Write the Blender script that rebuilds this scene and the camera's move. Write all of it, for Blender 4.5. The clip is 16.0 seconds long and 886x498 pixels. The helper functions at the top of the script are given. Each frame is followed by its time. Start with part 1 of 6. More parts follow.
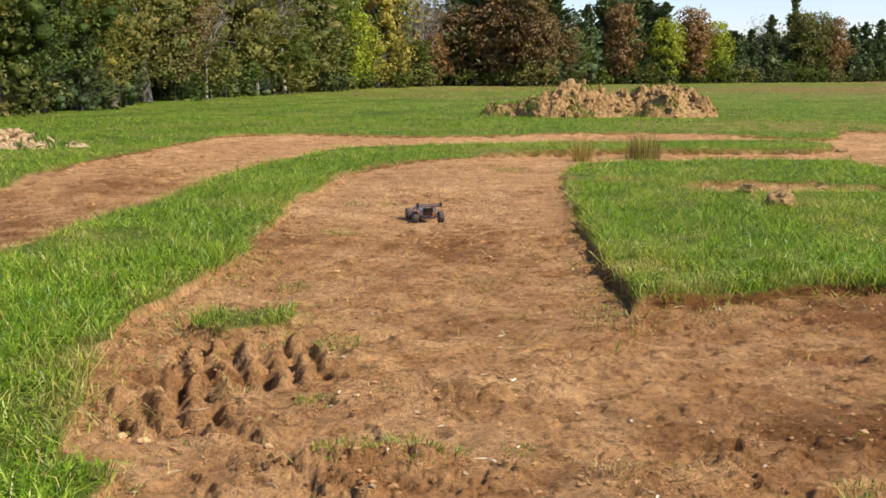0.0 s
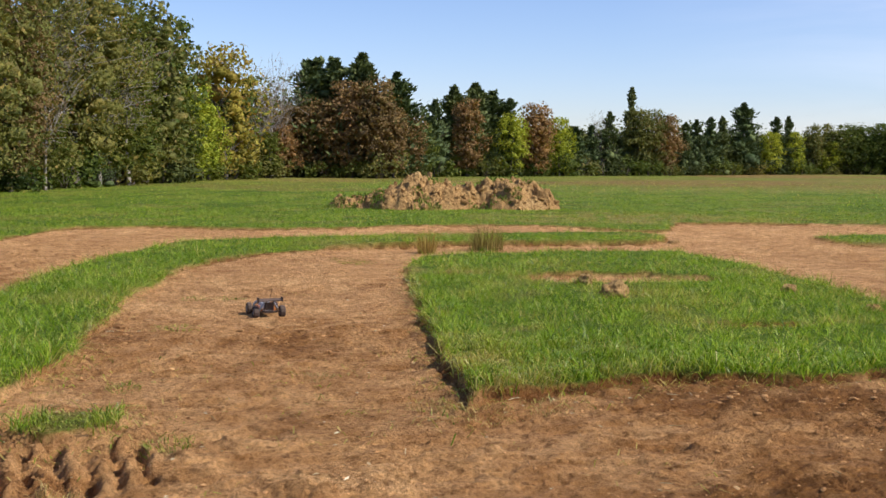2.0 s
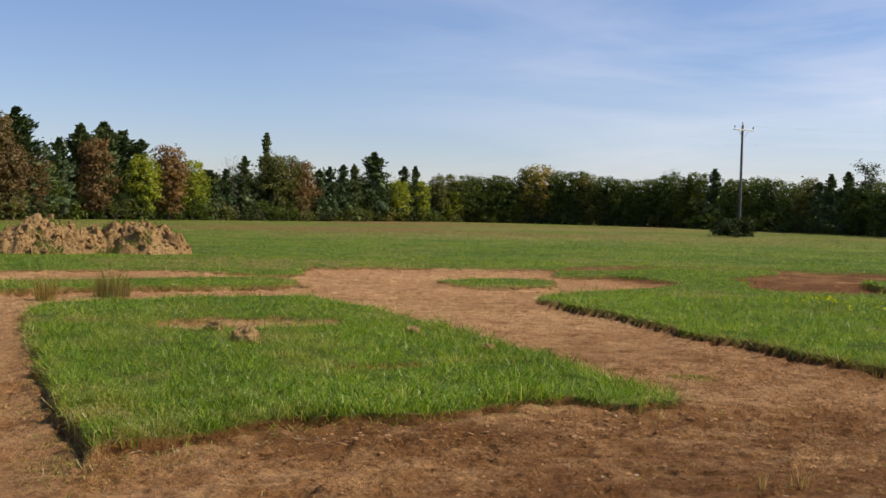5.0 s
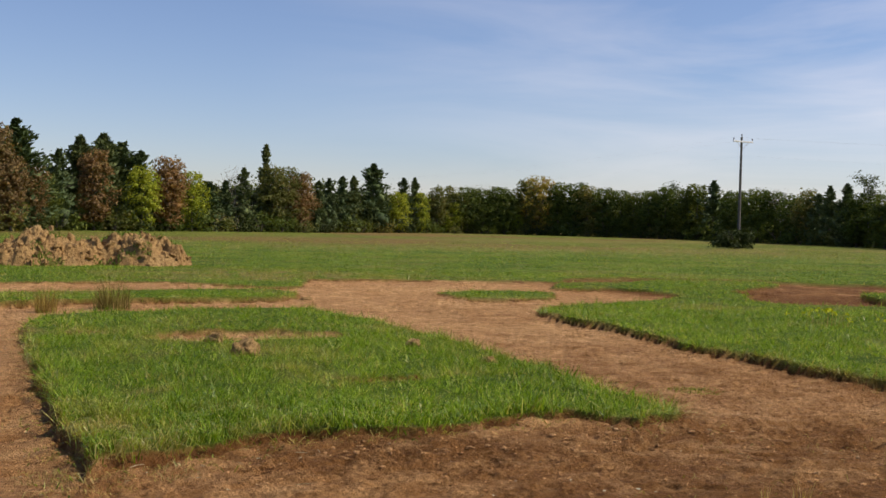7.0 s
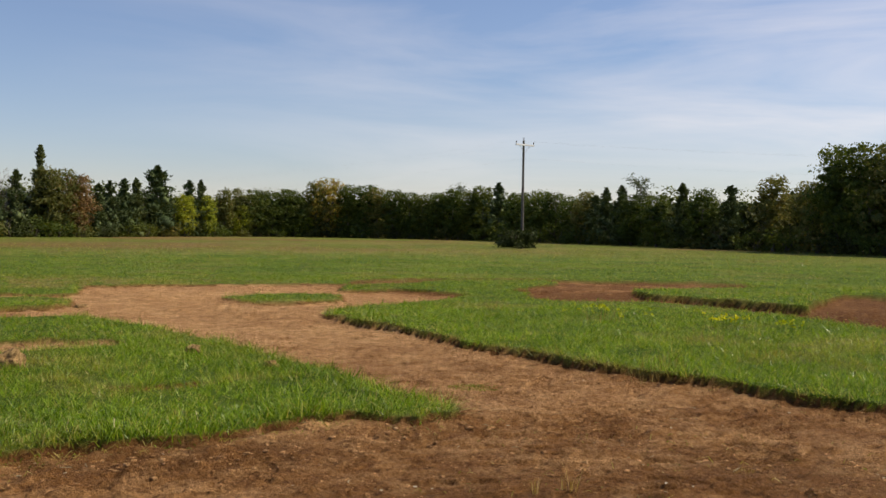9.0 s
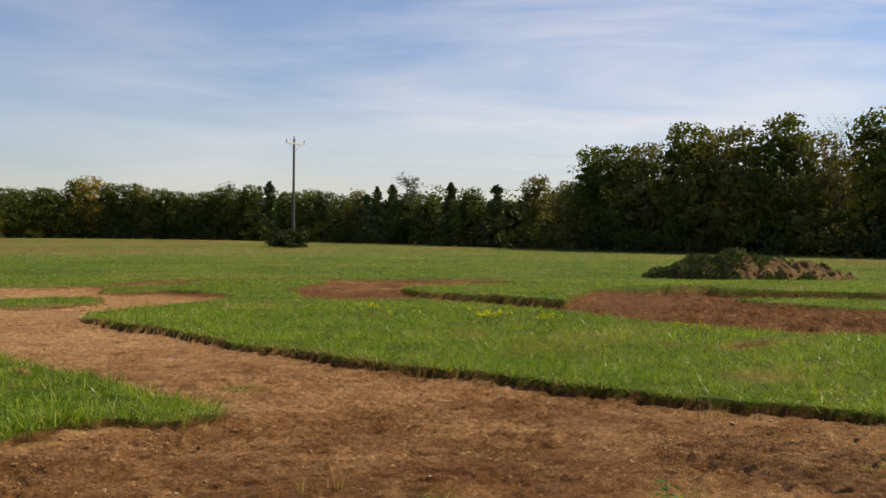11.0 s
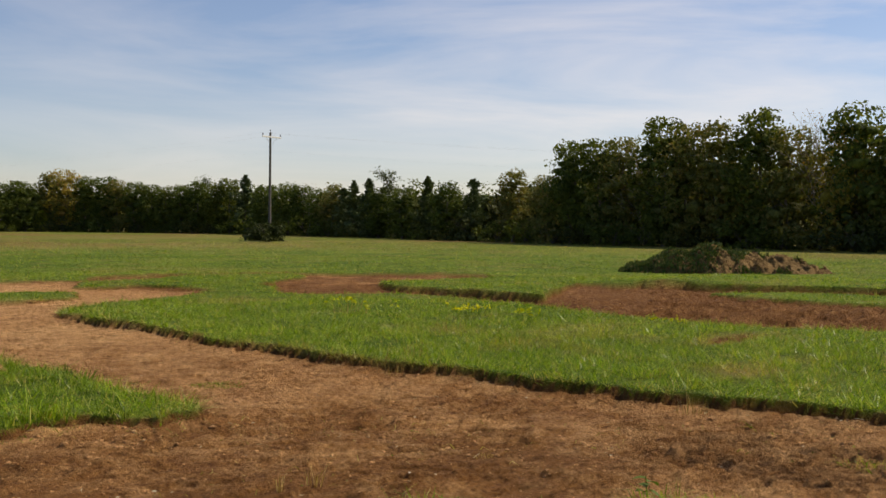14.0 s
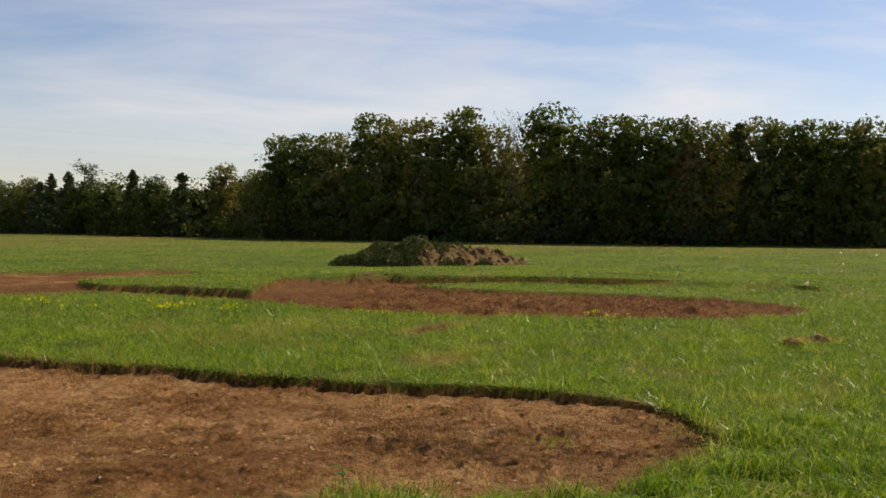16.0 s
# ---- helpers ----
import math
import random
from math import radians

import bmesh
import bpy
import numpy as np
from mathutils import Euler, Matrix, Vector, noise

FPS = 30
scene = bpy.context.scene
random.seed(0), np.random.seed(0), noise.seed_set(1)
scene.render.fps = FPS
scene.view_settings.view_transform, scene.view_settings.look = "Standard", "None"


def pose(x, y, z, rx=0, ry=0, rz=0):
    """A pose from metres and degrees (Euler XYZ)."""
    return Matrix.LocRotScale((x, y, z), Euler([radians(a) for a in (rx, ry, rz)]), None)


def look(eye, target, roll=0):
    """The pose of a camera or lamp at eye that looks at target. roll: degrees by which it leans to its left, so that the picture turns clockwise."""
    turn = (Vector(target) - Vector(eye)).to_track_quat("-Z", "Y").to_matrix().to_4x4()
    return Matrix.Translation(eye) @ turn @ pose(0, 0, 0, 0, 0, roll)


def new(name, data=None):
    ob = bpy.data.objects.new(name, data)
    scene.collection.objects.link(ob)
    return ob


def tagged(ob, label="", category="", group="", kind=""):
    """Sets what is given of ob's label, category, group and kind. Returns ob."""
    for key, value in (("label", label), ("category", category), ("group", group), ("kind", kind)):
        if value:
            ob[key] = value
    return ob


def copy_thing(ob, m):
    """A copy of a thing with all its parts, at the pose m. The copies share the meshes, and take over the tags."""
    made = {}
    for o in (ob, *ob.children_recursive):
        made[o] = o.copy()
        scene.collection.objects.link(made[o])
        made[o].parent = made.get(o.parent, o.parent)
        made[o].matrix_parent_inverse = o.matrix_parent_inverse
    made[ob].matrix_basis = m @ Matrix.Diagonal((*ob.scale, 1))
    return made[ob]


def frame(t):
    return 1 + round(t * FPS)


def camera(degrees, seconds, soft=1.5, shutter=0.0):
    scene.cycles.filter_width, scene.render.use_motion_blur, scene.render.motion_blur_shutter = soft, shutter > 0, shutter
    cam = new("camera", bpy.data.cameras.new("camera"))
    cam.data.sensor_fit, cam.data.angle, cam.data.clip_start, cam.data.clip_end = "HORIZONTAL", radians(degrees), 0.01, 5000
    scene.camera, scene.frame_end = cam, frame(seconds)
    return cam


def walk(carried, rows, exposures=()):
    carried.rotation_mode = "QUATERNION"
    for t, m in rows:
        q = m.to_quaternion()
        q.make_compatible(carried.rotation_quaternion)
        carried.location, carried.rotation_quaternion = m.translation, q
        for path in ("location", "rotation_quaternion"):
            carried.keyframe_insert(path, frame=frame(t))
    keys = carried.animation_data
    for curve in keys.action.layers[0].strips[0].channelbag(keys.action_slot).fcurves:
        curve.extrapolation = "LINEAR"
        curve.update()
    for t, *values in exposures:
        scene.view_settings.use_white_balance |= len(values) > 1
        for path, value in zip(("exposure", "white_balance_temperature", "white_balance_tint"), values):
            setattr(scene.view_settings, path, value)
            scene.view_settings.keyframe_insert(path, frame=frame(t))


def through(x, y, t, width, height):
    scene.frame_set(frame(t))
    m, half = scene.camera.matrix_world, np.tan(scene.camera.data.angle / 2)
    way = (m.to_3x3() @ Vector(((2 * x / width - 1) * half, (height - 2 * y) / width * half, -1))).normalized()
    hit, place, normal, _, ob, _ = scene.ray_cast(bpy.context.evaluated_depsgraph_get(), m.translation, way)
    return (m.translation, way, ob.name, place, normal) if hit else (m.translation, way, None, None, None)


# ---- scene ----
# camera: seconds, place, yaw, pitch, roll
cam = camera(44.40, 16.0)
ROWS = [
    (0, -0.236, 0.070, 1.563, 0.00, -9.53, 0.06),
    (0.5, -0.225, 0.068, 1.568, -1.16, -8.22, 0.45),
    (1, -0.226, 0.067, 1.580, -1.60, -7.22, 0.39),
    (1.5, -0.194, 0.061, 1.589, -2.76, -6.07, 0.15),
    (2, -0.137, 0.051, 1.591, -7.84, -4.71, 0.45),
    (2.5, -0.118, 0.025, 1.597, -14.63, -3.39, 0.63),
    (3, -0.104, 0.039, 1.594, -18.31, -2.71, 0.60),
    (3.5, -0.092, 0.052, 1.592, -21.85, -2.47, 1.05),
    (4, -0.075, 0.052, 1.588, -24.27, -2.37, 1.04),
    (4.2, -0.067, 0.058, 1.588, -25.42, -2.45, 1.06),
    (6.3, -0.092, 0.050, 1.605, -27.36, -1.71, 1.54),
    (6.5, -0.091, 0.050, 1.605, -27.20, -1.71, 1.56),
    (7, -0.093, 0.054, 1.608, -26.91, -1.43, 1.49),
    (7.5, -0.074, 0.046, 1.605, -27.28, -1.45, 1.53),
    (8, -0.068, 0.040, 1.607, -29.69, -1.44, 1.43),
    (8.5, -0.016, 0.047, 1.603, -32.77, -1.31, 1.33),
    (9, 0.010, 0.027, 1.602, -37.91, -1.07, 1.01),
    (9.5, 0.034, 0.011, 1.604, -43.15, -0.97, 0.86),
    (10, 0.053, 0.007, 1.599, -47.11, -0.99, 0.80),
    (10.2, 0.050, -0.013, 1.600, -48.43, -1.04, 0.65),
    (12.3, 0.055, 0.024, 1.596, -50.37, -0.98, 0.69),
    (12.5, 0.047, 0.029, 1.611, -50.24, -1.12, 0.75),
    (13, 0.055, 0.031, 1.612, -50.04, -1.24, 0.82),
    (13.5, 0.061, 0.025, 1.600, -50.46, -1.26, 0.68),
    (14, 0.063, 0.027, 1.610, -51.12, -1.26, 0.70),
    (14.5, 0.085, 0.007, 1.604, -53.14, -1.40, 0.76),
    (15, 0.107, -0.007, 1.599, -57.82, -1.65, 0.92),
    (15.5, 0.125, -0.025, 1.605, -61.87, -1.56, 0.50),
    (16, 0.128, -0.055, 1.595, -66.19, -1.38, 0.40),
]


def aim(x, y, z, yaw, pitch, roll):
    a, b = radians(yaw), radians(pitch)
    return look((x, y, z), (x - math.sin(a) * math.cos(b), y + math.cos(a) * math.cos(b), z + math.sin(b)), roll)


walk(cam, [(row[0], aim(*row[1:])) for row in ROWS],
     [(0, 0.60, 6300, 10), (1, 0.55, 6300, 10), (1.5, 0.48, 6300, 10), (2, 0.37, 6300, 10), (2.5, 0.28, 6300, 10), (3, 0.19, 6300, 10), (3.5, 0.11, 6350, 10), (4.2, 0.05, 6400, 10),
      (7, -0.03, 6700, 10), (8, -0.05, 6850, 9), (9, -0.05, 7000, 9), (10.2, -0.05, 7150, 9), (12.5, -0.05, 7350, 9), (16, -0.08, 7600, 8)])

# ---- world, sun, exposure ----
SUN_AZ, SUN_EL = -117.0, 44.0


world = bpy.data.worlds.new("world")
world.use_nodes = True
scene.world = world
wt = world.node_tree
wt.nodes.clear()
w_out = wt.nodes.new("ShaderNodeOutputWorld")
w_bg = wt.nodes.new("ShaderNodeBackground")
w_bg.inputs["Strength"].default_value = 0.119
w_sky = wt.nodes.new("ShaderNodeTexSky")
w_sky.sky_type, w_sky.sun_disc = "NISHITA", False
w_sky.sun_elevation, w_sky.sun_rotation = radians(SUN_EL), radians(-SUN_AZ)
w_sky.altitude, w_sky.air_density, w_sky.dust_density, w_sky.ozone_density = 100, 1.0, 0.35, 5.0
# thin cirrus: stretched noise over the dome
w_co = wt.nodes.new("ShaderNodeTexCoord")
w_map = wt.nodes.new("ShaderNodeMapping")
w_map.inputs["Rotation"].default_value = (0.10, 0.05, radians(35))
w_map.inputs["Scale"].default_value = (1.4, 2.6, 13.0)
w_noise = wt.nodes.new("ShaderNodeTexNoise")
w_noise.inputs["Scale"].default_value, w_noise.inputs["Detail"].default_value = 1.3, 7
w_noise.inputs["Roughness"].default_value, w_noise.inputs["Distortion"].default_value = 0.55, 0.5
w_ramp = wt.nodes.new("ShaderNodeValToRGB")
w_ramp.color_ramp.elements[0].position, w_ramp.color_ramp.elements[1].position = 0.38, 0.92
w_ramp.color_ramp.elements[0].color, w_ramp.color_ramp.elements[1].color = (0, 0, 0, 1), (1, 1, 1, 1)
w_dot = wt.nodes.new("ShaderNodeVectorMath")
w_dot.operation = "DOT_PRODUCT"
w_dot.inputs[1].default_value = (math.sin(radians(75)), math.cos(radians(75)), 0)
w_side = wt.nodes.new("ShaderNodeMapRange")
w_side.inputs["From Min"].default_value, w_side.inputs["From Max"].default_value = 0.52, 0.98
w_mul = wt.nodes.new("ShaderNodeMath")
w_mul.operation = "MULTIPLY"
w_amt = wt.nodes.new("ShaderNodeMath")
w_amt.operation = "MULTIPLY"
w_amt.inputs[1].default_value = 0.9
w_mix = wt.nodes.new("ShaderNodeMix")
w_mix.data_type = "RGBA"
w_mix.inputs["B"].default_value = (8.5, 8.8, 8.3, 1)
wt.links.new(w_co.outputs["Generated"], w_map.inputs["Vector"])
wt.links.new(w_map.outputs["Vector"], w_noise.inputs["Vector"])
wt.links.new(w_noise.outputs["Fac"], w_ramp.inputs["Fac"])
wt.links.new(w_co.outputs["Generated"], w_dot.inputs[0])
wt.links.new(w_dot.outputs["Value"], w_side.inputs["Value"])
wt.links.new(w_side.outputs["Result"], w_mul.inputs[0])
wt.links.new(w_ramp.outputs["Color"], w_mul.inputs[1])
wt.links.new(w_mul.outputs["Value"], w_amt.inputs[0])
wt.links.new(w_amt.outputs["Value"], w_mix.inputs["Factor"])
wt.links.new(w_sky.outputs["Color"], w_mix.inputs["A"])
w_tint = wt.nodes.new("ShaderNodeMix")
w_tint.data_type, w_tint.blend_type = "RGBA", "MULTIPLY"
w_tint.inputs["Factor"].default_value, w_tint.inputs["B"].default_value = 1.0, (1.05, 0.95, 1.03, 1)
wt.links.new(w_mix.outputs["Result"], w_tint.inputs["A"])
wt.links.new(w_tint.outputs["Result"], w_bg.inputs["Color"])
wt.links.new(w_bg.outputs["Background"], w_out.inputs["Surface"])

sun_data = bpy.data.lights.new("sun", "SUN")
sun_data.energy, sun_data.angle, sun_data.color = 4.6, radians(0.5), (1.0, 0.93, 0.82)
sun = new("sun", sun_data)
_a, _e = radians(SUN_AZ), radians(SUN_EL)
sun.matrix_world = look((-math.sin(_a) * math.cos(_e) * 50, math.cos(_a) * math.cos(_e) * 50, math.sin(_e) * 50), (0, 0, 0))


# ---- materials ----
def material(name):
    m = bpy.data.materials.new(name)
    m.use_nodes = True
    m.node_tree.nodes.clear()
    return m, m.node_tree, m.node_tree.nodes, m.node_tree.links


def noise_node(t, scale, detail=4, rough=0.6, vector=None):
    n = t.nodes.new("ShaderNodeTexNoise")
    n.inputs["Scale"].default_value, n.inputs["Detail"].default_value, n.inputs["Roughness"].default_value = scale, detail, rough
    if vector is not None:
        t.links.new(vector, n.inputs["Vector"])
    return n


def ramp_node(t, fac, stops):
    r = t.nodes.new("ShaderNodeValToRGB")
    e = r.color_ramp.elements
    while len(e) < len(stops):
        e.new(0.5)
    for el, (p, c) in zip(e, stops):
        el.position, el.color = p, (*c, 1)
    t.links.new(fac, r.inputs["Fac"])
    return r


def mix_node(t, fac, a, b, blend="MIX"):
    m = t.nodes.new("ShaderNodeMix")
    m.data_type, m.blend_type = "RGBA", blend
    for key, v in (("Factor", fac), ("A", a), ("B", b)):
        if isinstance(v, (int, float)):
            m.inputs[key].default_value = v
        elif isinstance(v, tuple):
            m.inputs[key].default_value = (*v, 1)
        else:
            t.links.new(v, m.inputs[key])
    return m.outputs["Result"]


def bump_node(t, height, strength, distance, normal=None):
    b = t.nodes.new("ShaderNodeBump")
    b.inputs["Strength"].default_value, b.inputs["Distance"].default_value = strength, distance
    t.links.new(height, b.inputs["Height"])
    if normal is not None:
        t.links.new(normal, b.inputs["Normal"])
    return b.outputs["Normal"]


def plain(name, dark, light, scale=8.0, rough=0.7, metal=0.0, bump=0.2, dist=0.01):
    """A painted or solid surface with two scales of variation."""
    m, t, n, l = material(name)
    out, p, co = n.new("ShaderNodeOutputMaterial"), n.new("ShaderNodeBsdfPrincipled"), n.new("ShaderNodeTexCoord")
    n1 = noise_node(t, scale, 5, 0.6, co.outputs["Object"])
    n2 = noise_node(t, scale * 6, 4, 0.7, co.outputs["Object"])
    r = ramp_node(t, n1.outputs["Fac"], [(0.3, dark), (0.7, light)])
    c = mix_node(t, 0.35, r.outputs["Color"], mix_node(t, n2.outputs["Fac"], dark, light))
    l.new(c, p.inputs["Base Color"])
    p.inputs["Roughness"].default_value, p.inputs["Metallic"].default_value = rough, metal
    l.new(bump_node(t, n2.outputs["Fac"], bump, dist), p.inputs["Normal"])
    l.new(p.outputs["BSDF"], out.inputs["Surface"])
    return m


def earth_nodes(t, vec):
    """Colour and relief of reddish clay soil: tones, dusty patches, grit, and small dents darkened as if shaded."""
    big = noise_node(t, 0.33, 4, 0.55, vec)
    mid = noise_node(t, 1.5, 5, 0.60, vec)
    fine = noise_node(t, 13.0, 9, 0.70, vec)
    grit = noise_node(t, 34.0, 7, 0.75, vec)
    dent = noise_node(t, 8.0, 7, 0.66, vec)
    a = ramp_node(t, big.outputs["Fac"], [(0.34, (0.500, 0.266, 0.110)), (0.5, (0.605, 0.338, 0.145)), (0.66, (0.715, 0.420, 0.190))])
    b = ramp_node(t, mid.outputs["Fac"], [(0.34, (0.470, 0.240, 0.097)), (0.52, (0.605, 0.338, 0.145)), (0.70, (0.735, 0.448, 0.212))])
    c = mix_node(t, 0.5, a.outputs["Color"], b.outputs["Color"])
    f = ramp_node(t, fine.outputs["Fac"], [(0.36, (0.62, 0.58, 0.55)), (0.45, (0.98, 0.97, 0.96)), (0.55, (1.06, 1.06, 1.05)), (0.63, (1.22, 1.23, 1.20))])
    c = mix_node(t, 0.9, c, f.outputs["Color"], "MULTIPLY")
    # hollows of the dents are darkened in the colour, imitating their shade
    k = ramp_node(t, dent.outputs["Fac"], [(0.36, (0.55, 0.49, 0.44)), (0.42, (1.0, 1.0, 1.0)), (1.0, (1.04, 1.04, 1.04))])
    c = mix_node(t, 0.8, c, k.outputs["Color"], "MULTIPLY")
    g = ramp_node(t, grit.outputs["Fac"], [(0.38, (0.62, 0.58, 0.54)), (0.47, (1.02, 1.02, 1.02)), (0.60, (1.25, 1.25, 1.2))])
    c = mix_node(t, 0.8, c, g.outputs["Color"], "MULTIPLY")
    rise = t.nodes.new("ShaderNodeMath")
    rise.operation = "ADD"
    t.links.new(fine.outputs["Fac"], rise.inputs[0])
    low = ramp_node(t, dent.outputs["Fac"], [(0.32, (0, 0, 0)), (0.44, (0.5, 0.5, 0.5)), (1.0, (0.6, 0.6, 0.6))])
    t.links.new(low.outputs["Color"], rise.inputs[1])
    return c, rise.outputs[0], grit.outputs["Fac"], mid


def damp_shade_nodes(t, vec, soil, damp_shade):
    """Damp earth and shaded turf edges: darker, in ragged patches that thicken as the value grows."""
    rag = noise_node(t, 3.2, 6, 0.62, vec)
    mul, add = t.nodes.new("ShaderNodeMath"), t.nodes.new("ShaderNodeMath")
    mul.operation, mul.inputs[1].default_value, add.operation = "MULTIPLY", 0.42, "ADD"
    t.links.new(damp_shade, mul.inputs[0])
    t.links.new(mul.outputs[0], add.inputs[0])
    t.links.new(rag.outputs["Fac"], add.inputs[1])
    k = ramp_node(t, add.outputs[0], [(0.46, (0, 0, 0)), (0.84, (1, 1, 1))])
    much = ramp_node(t, damp_shade, [(0.0, (0.62, 0.55, 0.46)), (0.4, (0.60, 0.51, 0.41)), (1.0, (0.32, 0.245, 0.165))])
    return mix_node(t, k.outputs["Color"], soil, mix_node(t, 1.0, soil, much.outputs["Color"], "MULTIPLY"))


def make_ground():
    m, t, n, l = material("ground")
    out, p = n.new("ShaderNodeOutputMaterial"), n.new("ShaderNodeBsdfPrincipled")
    geo = n.new("ShaderNodeNewGeometry")
    pos = geo.outputs["Position"]
    turf, dry, damp_shade = n.new("ShaderNodeAttribute"), n.new("ShaderNodeAttribute"), n.new("ShaderNodeAttribute")
    turf.attribute_name, dry.attribute_name, damp_shade.attribute_name = "turf", "dry", "damp_shade"
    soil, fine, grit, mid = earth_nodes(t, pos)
    soil = damp_shade_nodes(t, pos, soil, damp_shade.outputs["Fac"])
    g1 = noise_node(t, 0.16, 5, 0.6, pos)
    g2 = noise_node(t, 2.2, 5, 0.7, pos)
    g3 = noise_node(t, 22.0, 4, 0.75, pos)
    green = ramp_node(t, g1.outputs["Fac"], [(0.3, (0.098, 0.155, 0.013)), (0.5, (0.138, 0.206, 0.018)), (0.7, (0.190, 0.236, 0.028))])
    shade = ramp_node(t, g2.outputs["Fac"], [(0.3, (0.60, 0.62, 0.5)), (0.7, (1.25, 1.2, 1.2))])
    fleck = ramp_node(t, g3.outputs["Fac"], [(0.3, (0.45, 0.5, 0.4)), (0.65, (1.3, 1.25, 1.1))])
    g4 = noise_node(t, 0.62, 4, 0.65, pos)
    mott = ramp_node(t, g4.outputs["Fac"], [(0.34, (0.62, 0.70, 0.6)), (0.5, (1.0, 1.0, 1.0)), (0.68, (1.3, 1.18, 1.15))])
    gc = mix_node(t, 0.8, green.outputs["Color"], mott.outputs["Color"], "MULTIPLY")
    gc = mix_node(t, 0.8, gc, shade.outputs["Color"], "MULTIPLY")
    gc = mix_node(t, 0.7, gc, fleck.outputs["Color"], "MULTIPLY")
    straw = ramp_node(t, g3.outputs["Fac"], [(0.3, (0.19, 0.135, 0.035)), (0.7, (0.36, 0.27, 0.085))])
    gc = mix_node(t, dry.outputs["Fac"], gc, straw.outputs["Color"])
    mow = n.new("ShaderNodeAttribute")
    mow.attribute_name = "mow"
    stripe = ramp_node(t, mow.outputs["Fac"], [(0.0, (0.80, 0.84, 0.84)), (0.5, (1, 1, 1)), (1.0, (1.14, 1.12, 1.05))])
    gc = mix_node(t, 1.0, gc, stripe.outputs["Color"], "MULTIPLY")
    rust = n.new("ShaderNodeAttribute")
    rust.attribute_name = "rust"
    seed = ramp_node(t, g3.outputs["Fac"], [(0.3, (0.16, 0.085, 0.03)), (0.7, (0.30, 0.16, 0.06))])
    gc = mix_node(t, rust.outputs["Fac"], gc, seed.outputs["Color"])
    c = mix_node(t, turf.outputs["Fac"], soil, gc)
    l.new(c, p.inputs["Base Color"])
    p.inputs["Roughness"].default_value = 0.95
    p.inputs["Specular IOR Level"].default_value = 0.15
    nb = bump_node(t, fine, 1.0, 0.08)
    nb = bump_node(t, grit, 1.0, 0.03, nb)
    l.new(nb, p.inputs["Normal"])
    l.new(p.outputs["BSDF"], out.inputs["Surface"])
    return m


def make_soil(name, tint=(1, 1, 1), loose=0.0):
    m, t, n, l = material(name)
    out, p = n.new("ShaderNodeOutputMaterial"), n.new("ShaderNodeBsdfPrincipled")
    geo = n.new("ShaderNodeNewGeometry")
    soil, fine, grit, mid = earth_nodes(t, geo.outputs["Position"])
    c = mix_node(t, 1.0, soil, tint, "MULTIPLY")
    bit = ramp_node(t, geo.outputs["Random Per Island"], [(0.0, (0.62, 0.55, 0.50)), (0.6, (1, 1, 1)), (1.0, (1.25, 1.25, 1.25))])
    c = mix_node(t, loose, c, bit.outputs["Color"], "MULTIPLY")
    l.new(c, p.inputs["Base Color"])
    p.inputs["Roughness"].default_value = 0.95
    p.inputs["Specular IOR Level"].default_value = 0.15
    l.new(bump_node(t, grit, 0.7, 0.02, bump_node(t, fine, 0.9, 0.08)), p.inputs["Normal"])
    l.new(p.outputs["BSDF"], out.inputs["Surface"])
    return m


